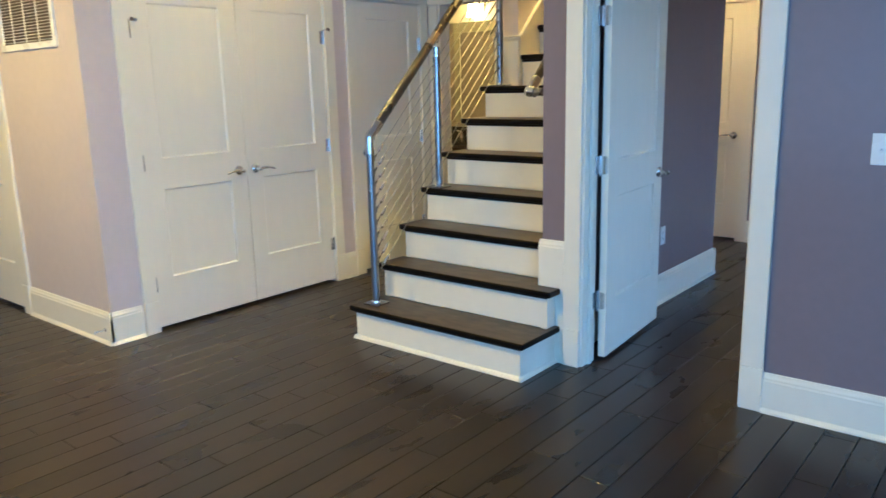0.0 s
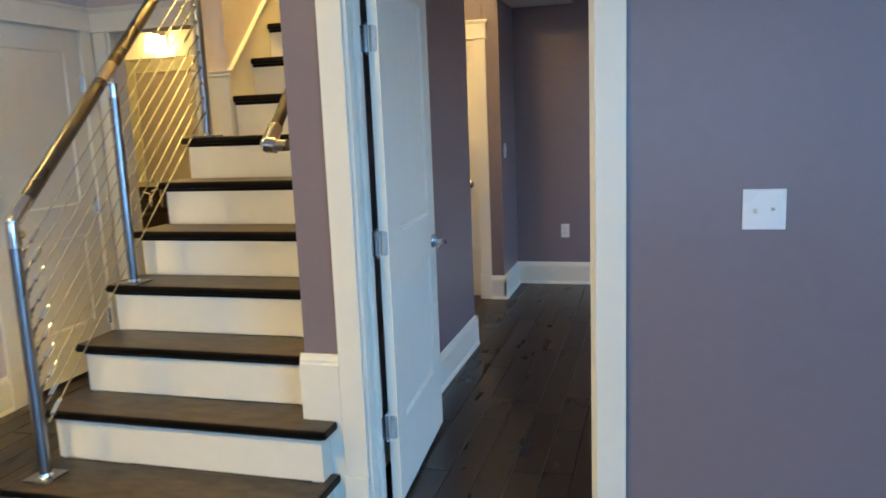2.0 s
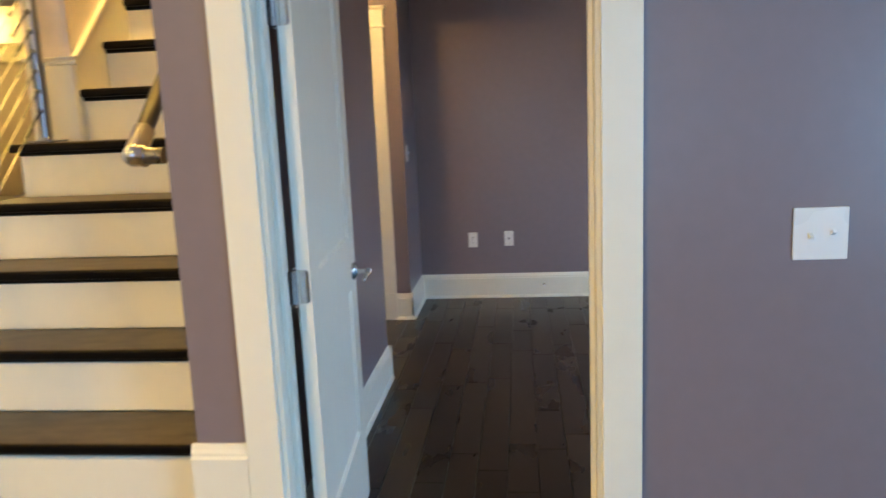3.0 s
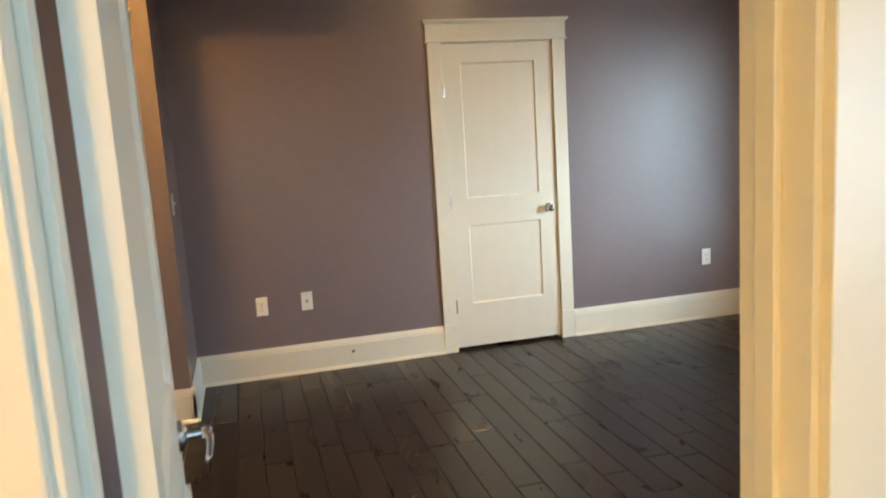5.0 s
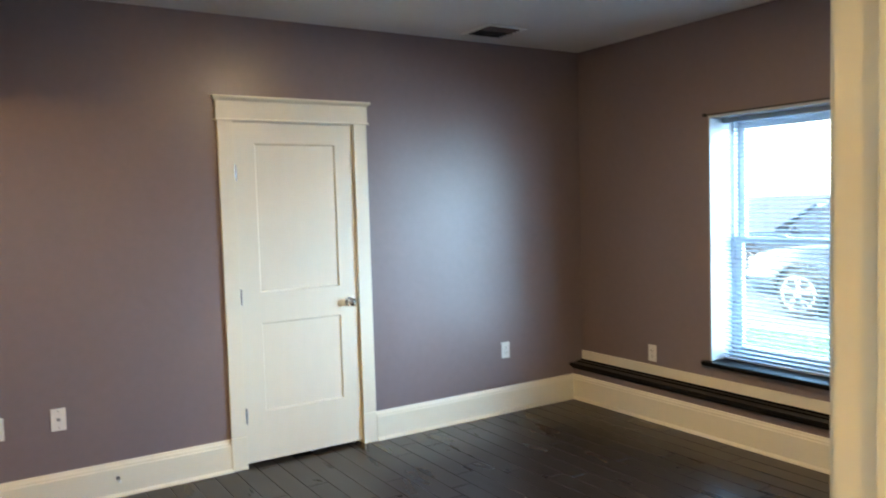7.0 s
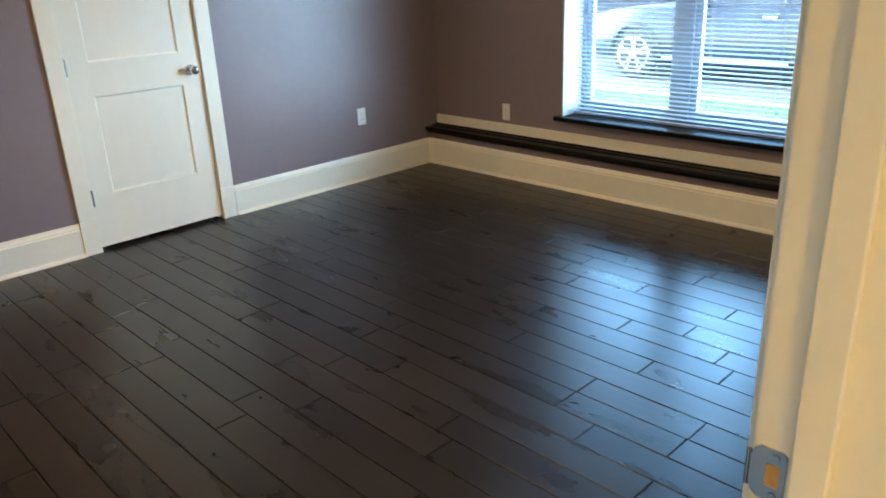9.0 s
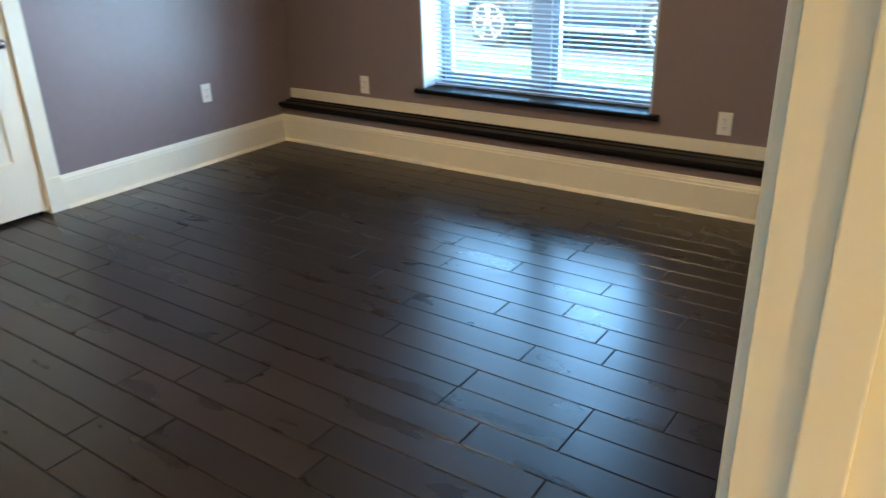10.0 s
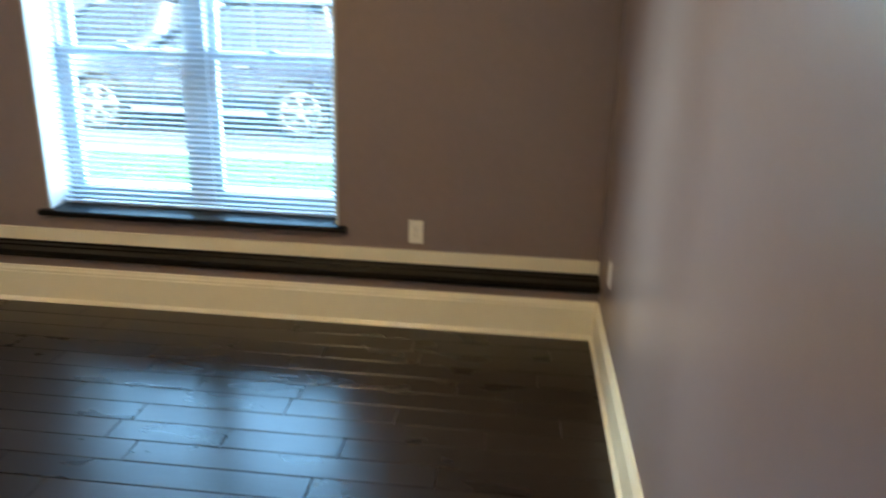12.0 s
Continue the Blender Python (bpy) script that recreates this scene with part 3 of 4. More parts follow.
for z in (0.314, 0.99, 1.68):
    bm = B()
    plate_prism(bm, ((-0.004, -0.044), (0.022, -0.044), (0.028, -0.041), (0.031, -0.035), (0.031, 0.035), (0.028, 0.041), (0.022, 0.044), (-0.004, 0.044)), "y", -0.0022, 0.0)
    box(bm, XL - 0.045 - 0.0005, -0.040, -0.044, XL - 0.045 + 0.0018, -0.008, 0.044)
    for k in range(5):
        rod(bm, (-0.006, -0.007, -0.044 + k * 0.0178), (-0.006, -0.007, -0.044 + k * 0.0178 + 0.0166), 0.0072, seg=14)
    for dz in (-0.052, 0.048):
        rod(bm, (-0.006, -0.007, dz), (-0.006, -0.007, dz + 0.004), 0.0055, 0.0045, seg=12)
    for dx, dz in ((0.014, -0.032), (0.023, 0.0), (0.014, 0.032)):
        rod(bm, (dx, -0.0022, dz), (dx, -0.0034, dz), 0.0042, 0.0036, seg=10)
    hob = part("hinge", bm, CHROME, bed, "chrome butt hinge with rounded corners", True)
    hob.matrix_basis = pose(0.046, T + 0.0128, z)
lever(open_leaf, pose(0.70, 0.0, 0.862), -1)
lever(open_leaf, pose(0.70, 0.035, 0.862, 0, 0, 180), 1)
bm = plate_prism(B(), ((0.090, 0.876), (0.094, 0.872), (0.118, 0.872), (0.124, 0.878), (0.128, 0.890), (0.128, 0.916), (0.124, 0.928), (0.118, 0.934), (0.094, 0.934), (0.090, 0.930)), "x", OPEN - 0.0022, OPEN + 0.001)
for z in (0.880, 0.926):
    rod(bm, (OPEN - 0.0020, 0.101, z), (OPEN - 0.0034, 0.101, z), 0.0042, 0.0036, seg=10)
rod(bm, (OPEN - 0.0005, 0.129, 0.882), (OPEN - 0.0005, 0.129, 0.924), 0.0030, seg=10)
part("strike_plate", bm, STEEL, bed, "satin steel strike plate", True)
part("strike_hole", box(B(), OPEN - 0.0029, 0.096, 0.890, OPEN + 0.001, 0.110, 0.916), material("raw_pine", (0.42, 0.25, 0.10), 0.7, grain=0.2, scale=60), bed)

# ---- window and blind ----
win = thing("window_1", pose(0, 0, 0), "white double-hung twin window in a deep recess", "window", "", "structure")
FX = WX + 0.20
MID = (WY0 + WY1) / 2


def frame_ring(bm, x0, x1, y0, y1, z0, z1, wy, wz0, wz1):
    box(bm, x0, y0, z0, x1, y0 + wy, z1)
    box(bm, x0, y1 - wy, z0, x1, y1, z1)
    box(bm, x0, y0 + wy, z0, x1, y1 - wy, z0 + wz0)
    box(bm, x0, y0 + wy, z1 - wz1, x1, y1 - wy, z1)
    return bm


part("window_recess", boxes((WX - 0.001, WY1 - 0.013, WZ0, FX, WY1 - 0.001, WZ1), (WX - 0.001, WY0 + 0.001, WZ0, FX, WY0 + 0.013, WZ1), (WX - 0.001, WY0 + 0.013, WZ1 - 0.013, FX, WY1 - 0.013, WZ1 - 0.001)), VINYL, win, "white lined window recess")
part("window_frame", frame_ring(B(), FX, FX + 0.09, WY0 + 0.001, WY1 - 0.001, WZ0, WZ1 - 0.001, 0.035, 0.03, 0.035), VINYL, win, "white vinyl window frame")
part("mullion", box(B(), FX - 0.006, MID - 0.045, WZ0 + 0.03, FX + 0.088, MID + 0.045, WZ1 - 0.036, 0.003), VINYL, win)
MEET = 1.21
for ya, yb in ((WY0 + 0.036, MID - 0.045), (MID + 0.045, WY1 - 0.036)):
    lo = part("sash", frame_ring(B(), FX + 0.010, FX + 0.040, ya, yb, WZ0 + 0.03, MEET + 0.02, 0.045, 0.05, 0.035), VINYL, win, "lower sliding sash")
    up = part("sash", frame_ring(B(), FX + 0.046, FX + 0.076, ya, yb, MEET - 0.02, WZ1 - 0.036, 0.042, 0.035, 0.045), VINYL, win, "upper sash")
    for s, x, z0, z1 in ((lo, FX + 0.022, WZ0 + 0.08, MEET - 0.015), (up, FX + 0.058, MEET + 0.015, WZ1 - 0.08)):
        pane = part("pane", box(B(), x, ya + 0.04, z0, x + 0.004, yb - 0.04, z1), GLASS, s, "clear window pane")
        pane.visible_shadow = False
    part("sash_lock", box(box(B(), FX + 0.004, (ya + yb) / 2 - 0.03, MEET + 0.021, FX + 0.03, (ya + yb) / 2 + 0.03, MEET + 0.03, 0.002), FX + 0.0, (ya + yb) / 2 - 0.008, MEET + 0.03, FX + 0.016, (ya + yb) / 2 + 0.022, MEET + 0.038, 0.002), VINYL, win)
part("window_sill", plate_prism(B(), ((WX - 0.038, WZ0 - 0.024), (WX - 0.043, WZ0 - 0.014), (WX - 0.038, WZ0 - 0.004), (WX - 0.03, WZ0 - 0.001), (FX, WZ0 - 0.001), (FX, WZ0 - 0.03), (WX - 0.032, WZ0 - 0.03)), "y", WY0 + 0.001, WY1 - 0.001), BLACKWOOD, win, "dark stained wooden window sill")
part("sill_horn", plate_prism(B(), ((WX - 0.038, WZ0 - 0.024), (WX - 0.043, WZ0 - 0.014), (WX - 0.038, WZ0 - 0.004), (WX - 0.03, WZ0 - 0.001), (WX, WZ0 - 0.001), (WX, WZ0 - 0.03), (WX - 0.032, WZ0 - 0.03)), "y", WY1, WY1 + 0.037), BLACKWOOD, win)
part("sill_horn", plate_prism(B(), ((WX - 0.038, WZ0 - 0.024), (WX - 0.043, WZ0 - 0.014), (WX - 0.038, WZ0 - 0.004), (WX - 0.03, WZ0 - 0.001), (WX, WZ0 - 0.001), (WX, WZ0 - 0.03), (WX - 0.032, WZ0 - 0.03)), "y", WY0 - 0.041, WY0), BLACKWOOD, win)
# Thin dark line along the window head, drawn as a bar with end blocks.
rod_thing = thing("curtain_wire", pose(WX - 0.012, 0, WZ1 + 0.006), "thin dark bar along the window head with a block at each end", "wire")
part("wire", rod(B(), (0, WY0 - 0.01, 0), (0, WY1 + 0.02, 0), 0.004, seg=8), SLOT, rod_thing)
for y in (WY0 - 0.012, WY1 + 0.022):
    part("bar_end", box(B(), -0.008, y - 0.008, -0.01, 0.012, y + 0.008, 0.01, 0.002), SLOT, rod_thing)

blind = thing("window_blind", pose(WX + 0.12, MID, 0), "lowered white horizontal blind with open slats", "blind")
HALF = (WY1 - WY0) / 2 - 0.022
part("headrail", box(B(), -0.015, -HALF, WZ1 - 0.045, 0.015, HALF, WZ1 - 0.016, 0.002), SLAT, blind)
part("bottom_rail", box(B(), -0.012, -HALF, WZ0 + 0.004, 0.012, HALF, WZ0 + 0.018, 0.003), SLAT, blind)
sm = B()
ring = [(-0.0125, 0.0), (-0.0062, 0.0016), (0.0, 0.0021), (0.0062, 0.0016), (0.0125, 0.0)]
outline = ring + [(x, z - 0.0006) for x, z in reversed(ring)]
plate_prism(sm, outline, "y", -HALF, HALF)
slat_mesh = mesh_of("slat", sm, SLAT)
PITCH = 0.0262
count = int((WZ1 - 0.06 - WZ0 - 0.03) / PITCH)
for i in range(count):
    ob = new("slat", slat_mesh)
    ob.parent = blind
    ob.matrix_basis = pose(0, 0, WZ0 + 0.04 + i * PITCH, random.uniform(-0.05, 0.05), -12 + random.uniform(-1.5, 1.5), 0)
for y in (-HALF + 0.12, -HALF + 0.52, HALF - 0.52, HALF - 0.12):
    part("ladder_cord", boxes((-0.0135, y - 0.0007, WZ0 + 0.015, -0.0127, y + 0.0007, WZ1 - 0.045), (0.0127, y - 0.0007, WZ0 + 0.015, 0.0135, y + 0.0007, WZ1 - 0.045)), SLAT, blind)
part("tilt_wand", rod(B(), (-0.02, HALF - 0.06, WZ1 - 0.05), (-0.02, HALF - 0.06, 1.25), 0.004, seg=8), PLATE, blind)

# ---- stairs ----
stairs = thing("staircase", pose(0, 0, 0), "staircase with dark worn treads and white risers", "staircase", "", "structure")
FRONTS = [-0.36, -0.12] + [0.073 + 0.2055 * k for k in range(10)]
RISE = 0.1955
for k, y in enumerate(FRONTS):
    z = RISE * (k + 1)
    y1 = FRONTS[k + 1] + 0.03 if k + 1 < len(FRONTS) else y + 0.23
    xl = -1.24 if k < 7 else -1.058
    xr = -0.085 if k < 2 else -0.2015
    if k < 2:
        wide_end = -0.0145
        pts = [(xl, y), (xr, y), (xr, wide_end), (-0.215, wide_end), (-0.215, y1), (xl, y1)] if y1 > wide_end else [(xl, y), (xr, y), (xr, wide_end), (-0.125, wide_end), (-0.125, y1), (xl, y1)]
    else:
        pts = [(xl, y), (xr, y), (xr, y1), (xl, y1)]
    bm = plate_prism(B(), pts, "z", z - 0.032, z)
    bmesh.ops.bevel(bm, geom=[e for e in bm.edges if e.calc_face_angle(0) > 0.5], offset=0.010, segments=3, affect="EDGES", profile=0.5)
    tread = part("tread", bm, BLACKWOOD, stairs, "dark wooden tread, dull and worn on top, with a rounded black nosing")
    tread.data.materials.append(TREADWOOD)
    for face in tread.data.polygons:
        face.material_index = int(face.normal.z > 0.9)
    ry = y + 0.032
    rl = -1.213 if k < 7 else -1.057
    rr = -0.118 if k < 2 else -0.202
    part("riser", box(B(), rl, ry, z - RISE, rr, ry + 0.016, z - 0.032), TRIM, stairs, "white painted riser")
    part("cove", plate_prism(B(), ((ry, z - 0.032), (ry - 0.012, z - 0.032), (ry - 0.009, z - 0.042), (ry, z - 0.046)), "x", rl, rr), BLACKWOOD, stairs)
    if k < 7:
        part("side_panel", box(B(), -1.213, ry + 0.016, 0, -1.198, (FRONTS[k + 1] + 0.032), z - 0.032), TRIM, stairs)
part("end_panel", box(B(), -0.134, FRONTS[0] + 0.048, 0, -0.118, -0.0145, RISE - 0.032), TRIM, stairs, "white side of the first step")
part("end_panel", box(B(), -0.134, FRONTS[1] + 0.048, RISE, -0.118, -0.0145, 2 * RISE - 0.032), TRIM, stairs, "white side of the second step")
SHOE = ((0, 0), (0.016, 0), (0.015, 0.006), (0.008, 0.016), (0, 0.02))
part("shoe_moulding", sweep(B(), SHOE, (-1.229, FRONTS[0] + 0.032, 0), (-0.102, FRONTS[0] + 0.032, 0), (0, -1, 0)), TRIM, stairs)
part("shoe_moulding", sweep(B(), SHOE, (-0.118, FRONTS[0] + 0.016, 0), (-0.118, -0.0145, 0), (1, 0, 0)), TRIM, stairs)
part("carcass", boxes((-1.18, 0.55, 0.0, -0.2015, 1.09, 0.93)), TRIM, stairs, "closed white underside of the stairs")

# cable railing
RX = -1.13
POSTS = ((-0.25, RISE, 1.115), (0.33, 4 * RISE, 1.60), (0.975, 7 * RISE, 2.22))
RSL = 0.945
rail = thing("cable_railing", pose(RX, 0, 0), "satin steel cable railing with round posts along the stairs", "railing")


def rail_z(y):
    return 1.132 + (y + 0.235) * RSL


for y, z0, z1 in POSTS:
    top = rail_z(y) - 0.03
    p = part("post", rod(B(), (0, y, z0 + 0.01), (0, y, min(z1, top)), 0.0212, seg=24), STEEL, rail, "round satin steel post", True)
    part("base_plate", box(B(), -0.052, y - 0.052, z0 + 0.0005, 0.052, y + 0.052, z0 + 0.009, 0.0025), STEEL, p, "square steel base plate")
    part("collar", rod(B(), (0, y, z0 + 0.009), (0, y, z0 + 0.02), 0.026, 0.023, 20), CHROME, p, "polished collar", True)
    part("collar", rod(B(), (0, y, min(z1, top) - 0.055), (0, y, min(z1, top)), 0.0245, seg=20), CHROME, p, "polished collar", True)
    if y > 0:
        part("rail_bracket", rod(ball(B(), (0, y, top + 0.004), 0.019), (0, y, top), (0, y + 0.005, top + 0.02), 0.012, seg=12), CHROME, p, "polished swivel bracket", True)
r0, r1 = Vector((0, -0.235, rail_z(-0.235))), Vector((0, 1.085, rail_z(1.085)))
part("handrail", rod(B(), r0, r1, 0.0255, seg=28), GUNMETAL, rail, "round dark satin steel handrail", True)
dv = (r1 - r0).normalized()
part("elbow", ball(rod(rod(B(), (0, -0.25, 1.07), (0, -0.249, 1.118), 0.0245, seg=20), r0 - dv * 0.012, r0 + dv * 0.085, 0.0275, seg=24), (0, -0.247, 1.122), 0.0262, seg=20), CHROME, rail, "polished elbow fitting", True)
mid = r0 + dv * ((0.30 + 0.235) / dv.y)
part("sleeve", rod(B(), mid - dv * 0.05, mid + dv * 0.05, 0.0275, seg=24), CHROME, rail, "polished sleeve on the handrail", True)
for k in range(10):
    z = 0.345 + k * 0.0705
    a = Vector((0, -0.23, z + 0.02 * RSL))
    b = Vector((0, 0.955, z + 1.205 * RSL))
    d = (b - a).normalized()
    c = part("cable", rod(B(), a + d * 0.05, b - d * 0.04, 0.0026, seg=6), CABLE, rail, "thin steel cable", True)
    part("stud", rod(ball(B(), a, 0.0125), a, a + d * 0.034, 0.0070, 0.0055, seg=10), GUNMETAL, c, "dark domed stud on the post", True)
    bm = rod(B(), a + d * 0.062, a + d * 0.068, 0.0055, 0.0098, seg=12)
    rod(bm, a + d * 0.068, a + d * 0.116, 0.0098, seg=12)
    rod(bm, a + d * 0.116, a + d * 0.130, 0.0098, 0.0045, seg=12)
    part("end_fitting", rod(bm, a + d * 0.034, a + d * 0.062, 0.0036, seg=8), FITTING, c, "bright threaded cable end", True)
    bm = rod(ball(B(), b, 0.0115), b - d * 0.14, b - d * 0.07, 0.0062, seg=10)
    part("end_fitting", rod(bm, b - d * 0.07, b, 0.0045, seg=8), GUNMETAL, c, "dark cable end", True)
    part("grommet", rod(B(), (0, 0.307, z + 0.557 * RSL), (0, 0.353, z + 0.603 * RSL), 0.0062, seg=8), CHROME, c, "", True)

wallrail = thing("wall_handrail", pose(-0.295, 0, 0), "round steel handrail returned to the stair wall", "handrail")
w0 = Vector((0, 0.03, 1.345))
part("pipe", rod(B(), w0, w0 + Vector((0, 1.75, 1.75 * RSL)), 0.0215, seg=24), GUNMETAL, wallrail, "round satin steel rail", True)
part("elbow", rod(ball(rod(B(), w0, w0 + Vector((0, 0.06, 0.06 * RSL)), 0.0265, seg=20), w0, 0.0285, seg=20), w0, w0 + Vector((0.03, 0, -0.004)), 0.0265, seg=20), CHROME, wallrail, "polished elbow fitting", True)
part("return_pipe", rod(B(), w0 + Vector((0.03, 0, -0.004)), w0 + Vector((0.0735, 0, -0.004)), 0.020, seg=20), STEEL, wallrail, "", True)

# ---- switches, outlets, grilles ----


def wall_plate(m, kind, label, w=0.070, h=0.115):
    """A cover plate; wall face is y = 0, the room at -y."""
    cat = "light switch" if "switch" in kind else "outlet"
    t = thing("light_switch" if "switch" in kind else "wall_outlet", m, label, cat)
    part("cover_plate", box(B(), -w / 2, -0.006, -h / 2, w / 2, 0, h / 2, 0.003), PLATE, t)
    if kind == "double_switch":
        for x in (-0.023, 0.023):
            part("toggle_slot", box(B(), x - 0.0055, -0.0068, -0.0125, x + 0.0055, -0.0055, 0.0125), PLATE, t)
            tg = part("toggle", box(B(), -0.0042, -0.016, -0.004, 0.0042, 0, 0.004, 0.001), PLATE, t)
            tg.matrix_basis = pose(x, -0.006, 0, 28 if x < 0 else -28, 0, 0)
            for z in (-0.03, 0.03):
                part("screw", rod(B(), (x, -0.0058, z), (x, -0.0068, z), 0.0032, seg=10), PLATE, t)
    elif kind == "switch":
        part("toggle_slot", box(B(), -0.0055, -0.0068, -0.0125, 0.0055, -0.0055, 0.0125), PLATE, t)
        tg = part("toggle", box(B(), -0.0045, -0.013, -0.004, 0.0045, 0, 0.0045, 0.001), PLATE, t)
        tg.matrix_basis = pose(0, -0.006, 0, -26, 0, 0)
        for z in (-0.03, 0.03):
            part("screw", rod(B(), (0, -0.0058, z), (0, -0.0068, z), 0.0032, seg=10), PLATE, t)
    elif kind == "jack":
        part("jack", box(B(), -0.008, -0.008, -0.008, 0.008, -0.005, 0.008, 0.001), STEEL, t, "small round cable jack")
        for z in (-0.042, 0.042):
            part("screw", rod(B(), (0, -0.0058, z), (0, -0.0068, z), 0.003, seg=10), STEEL, t)
    else:
        for z in (-0.0195, 0.0195):
            f = part("receptacle", box(B(), -0.0165, -0.008, z - 0.014, 0.0165, -0.005, z + 0.014, 0.003), PLATE, t)
            for x in (-0.0065, 0.0065):
                part("slot", box(B(), x - 0.0012, -0.0084, z - 0.003, x + 0.0012, -0.0075, z + 0.006), SLOT, f)
            part("slot", rod(B(), (0, -0.0075, z - 0.008), (0, -0.0084, z - 0.008), 0.0022, seg=8), SLOT, f)
        part("screw", rod(B(), (0, -0.0058, 0), (0, -0.0068, 0), 0.003, seg=8), STEEL, t)
    return t


wall_plate(pose(1.267, 0, 1.118), "double_switch", "white double toggle switch plate on the mauve wall", 0.116, 0.116)
wall_plate(pose(1.042, T, 1.145, 0, 0, 180), "switch", "white single toggle switch plate beside the doorway")
wall_plate(pose(-0.17, 3.55, 1.155, 0, 0, 90), "switch", "white switch plate on the short wall return")
wall_plate(pose(0.239, FAR, 0.4525), "outlet", "white duplex outlet low on the mauve wall")
wall_plate(pose(0.514, FAR, 0.4575), "jack", "white cable jack plate low on the mauve wall")
wall_plate(pose(3.351, FAR, 0.4465), "outlet", "white duplex outlet near the room corner")
wall_plate(pose(WX, 3.322, 0.432, 0, 0, -90), "outlet", "white duplex outlet beside the window")
wall_plate(pose(WX, 0.999, 0.4435, 0, 0, -90), "outlet", "white duplex outlet past the window")
wall_plate(pose(3.68, T, 0.44, 0, 0, 180), "outlet", "white duplex outlet on the side wall")
wall_plate(pose(-0.125, 1.29, 0.432, 0, 0, 90), "outlet", "white duplex outlet behind the open door")


def spring_stop(m, label):
    t = thing("door_stop", m, label, "door stop")
    bm = rod(B(), (0, 0, 0), (0, -0.004, 0), 0.011, seg=12)
    for i in range(9):
        rod(bm, (0, -0.004 - i * 0.0055, 0), (0, -0.0075 - i * 0.0055, 0), 0.0055, seg=10)
    part("spring", rod(bm, (0, -0.004, 0), (0, -0.055, 0), 0.004, seg=8), CHROME, t, "", True)
    part("rubber_tip", rod(B(), (0, -0.055, 0), (0, -0.066, 0), 0.0075, seg=12), PLATE, t, "", True)


spring_stop(pose(0.775, FAR - 0.016, 0.10), "small chrome spring door stop on the baseboard")
spring_stop(pose(-2.31, GY - 0.016, 0.082), "small spring door stop on the hall baseboard")

grille = thing("return_grille", pose(-2.476, GY, 1.635), "white metal return air grille with angled slats", "air grille")
bm = B()
for r in ((-0.70, -0.012, 0, 0, 0, 0.035), (-0.70, -0.012, 0.465, 0, 0, 0.50), (-0.70, -0.012, 0.035, -0.665, 0, 0.465), (-0.035, -0.012, 0.035, 0, 0, 0.465)):
    box(bm, *r)
part("grille_frame", bm, PLATE, grille)
# No hollow duct: a thin brown sheet gives its shade by colour.
part("backing", box(B(), -0.665, -0.0015, 0.035, -0.035, -0.0005, 0.465), CABINET, grille, "brown sheet for the shaded duct behind the slats")
gs = mesh_of("slat", box(B(), -0.315, -0.007, -0.0008, 0.315, 0.007, 0.0008), PLATE)
for i in range(26):
    ob = new("slat", gs)
    ob.parent = grille
    ob.matrix_basis = pose(-0.35, -0.007, 0.045 + i * 0.0163, 20, 0, 0)
for x in (-0.19, -0.35, -0.51):
    part("divider", box(B(), x - 0.004, -0.0135, 0.035, x + 0.004, -0.010, 0.465), PLATE, grille)

vent = thing("ceiling_vent", pose(3.083, 3.69, CEIL), "white square ceiling air vent with thin vanes", "air vent")
bm = B()
VS = 0.152
for r in ((-VS, -VS, -0.008, VS, -VS + 0.028, 0), (-VS, VS - 0.028, -0.008, VS, VS, 0), (-VS, -VS + 0.028, -0.008, -VS + 0.028, VS - 0.028, 0), (VS - 0.028, -VS + 0.028, -0.008, VS, VS - 0.028, 0)):
    box(bm, *r)
part("frame_rim", bm, PLATE, vent)
# Flat dark sheet on the ceiling; its colour stands for shade in the duct.
part("duct_shadow", box(B(), -VS + 0.028, -VS + 0.028, -0.002, VS - 0.028, VS - 0.028, -0.001), SLOT, vent, "dark sheet for the shade inside the duct")
for i in range(7):
    y = -VS + 0.048 + i * 0.0347
    ob = part("vane", box(B(), -VS + 0.028, -0.008, -0.0008, VS - 0.028, 0.008, 0.0008), STEEL, vent)
    ob.matrix_basis = pose(0, y, -0.008, 40 if y > 0 else -40, 0, 0)

sprinkler = thing("fire_sprinkler", pose(3.02, 2.61, CEIL), "small pendent fire sprinkler on the ceiling", "sprinkler")
part("escutcheon", rod(B(), (0, 0, 0), (0, 0, -0.006), 0.030, 0.024, 20), PLATE, sprinkler)
part("body", rod(rod(rod(B(), (0, 0, -0.006), (0, 0, -0.022), 0.009, seg=12), (-0.011, 0, -0.02), (0, 0, -0.046), 0.0025, seg=6), (0.011, 0, -0.02), (0, 0, -0.046), 0.0025, seg=6), CHROME, sprinkler)
part("deflector", rod(B(), (0, 0, -0.046), (0, 0, -0.048), 0.016, seg=12), CHROME, sprinkler)
structure("ceiling_crease", plate_prism(B(), ((3.238, 2.51), (3.244, 2.51), (3.268, 2.29), (3.262, 2.29)), "z", CEIL - 0.0035, CEIL + 0.001), LILAC, "thin crooked crease in the ceiling paint", "crease")

# ---- lamps ----


def downlight(x, y, z=CEIL, glow=DOWNLIGHT):
    t = thing("downlight", pose(x, y, z), "lit warm recessed ceiling downlight", "ceiling light", "recessed downlights")
    part("trim_ring", rod(B(), (0, 0, -0.004), (0, 0, 0.0), 0.125, 0.135, 32), PLATE, t)
    part("lens", rod(B(), (0, 0, -0.007), (0, 0, -0.004), 0.11, seg=32), glow, t, "glowing warm lens")


downlight(-1.6, -0.3)
downlight(-0.55, -2.2, CEIL, STAIRLIGHT)
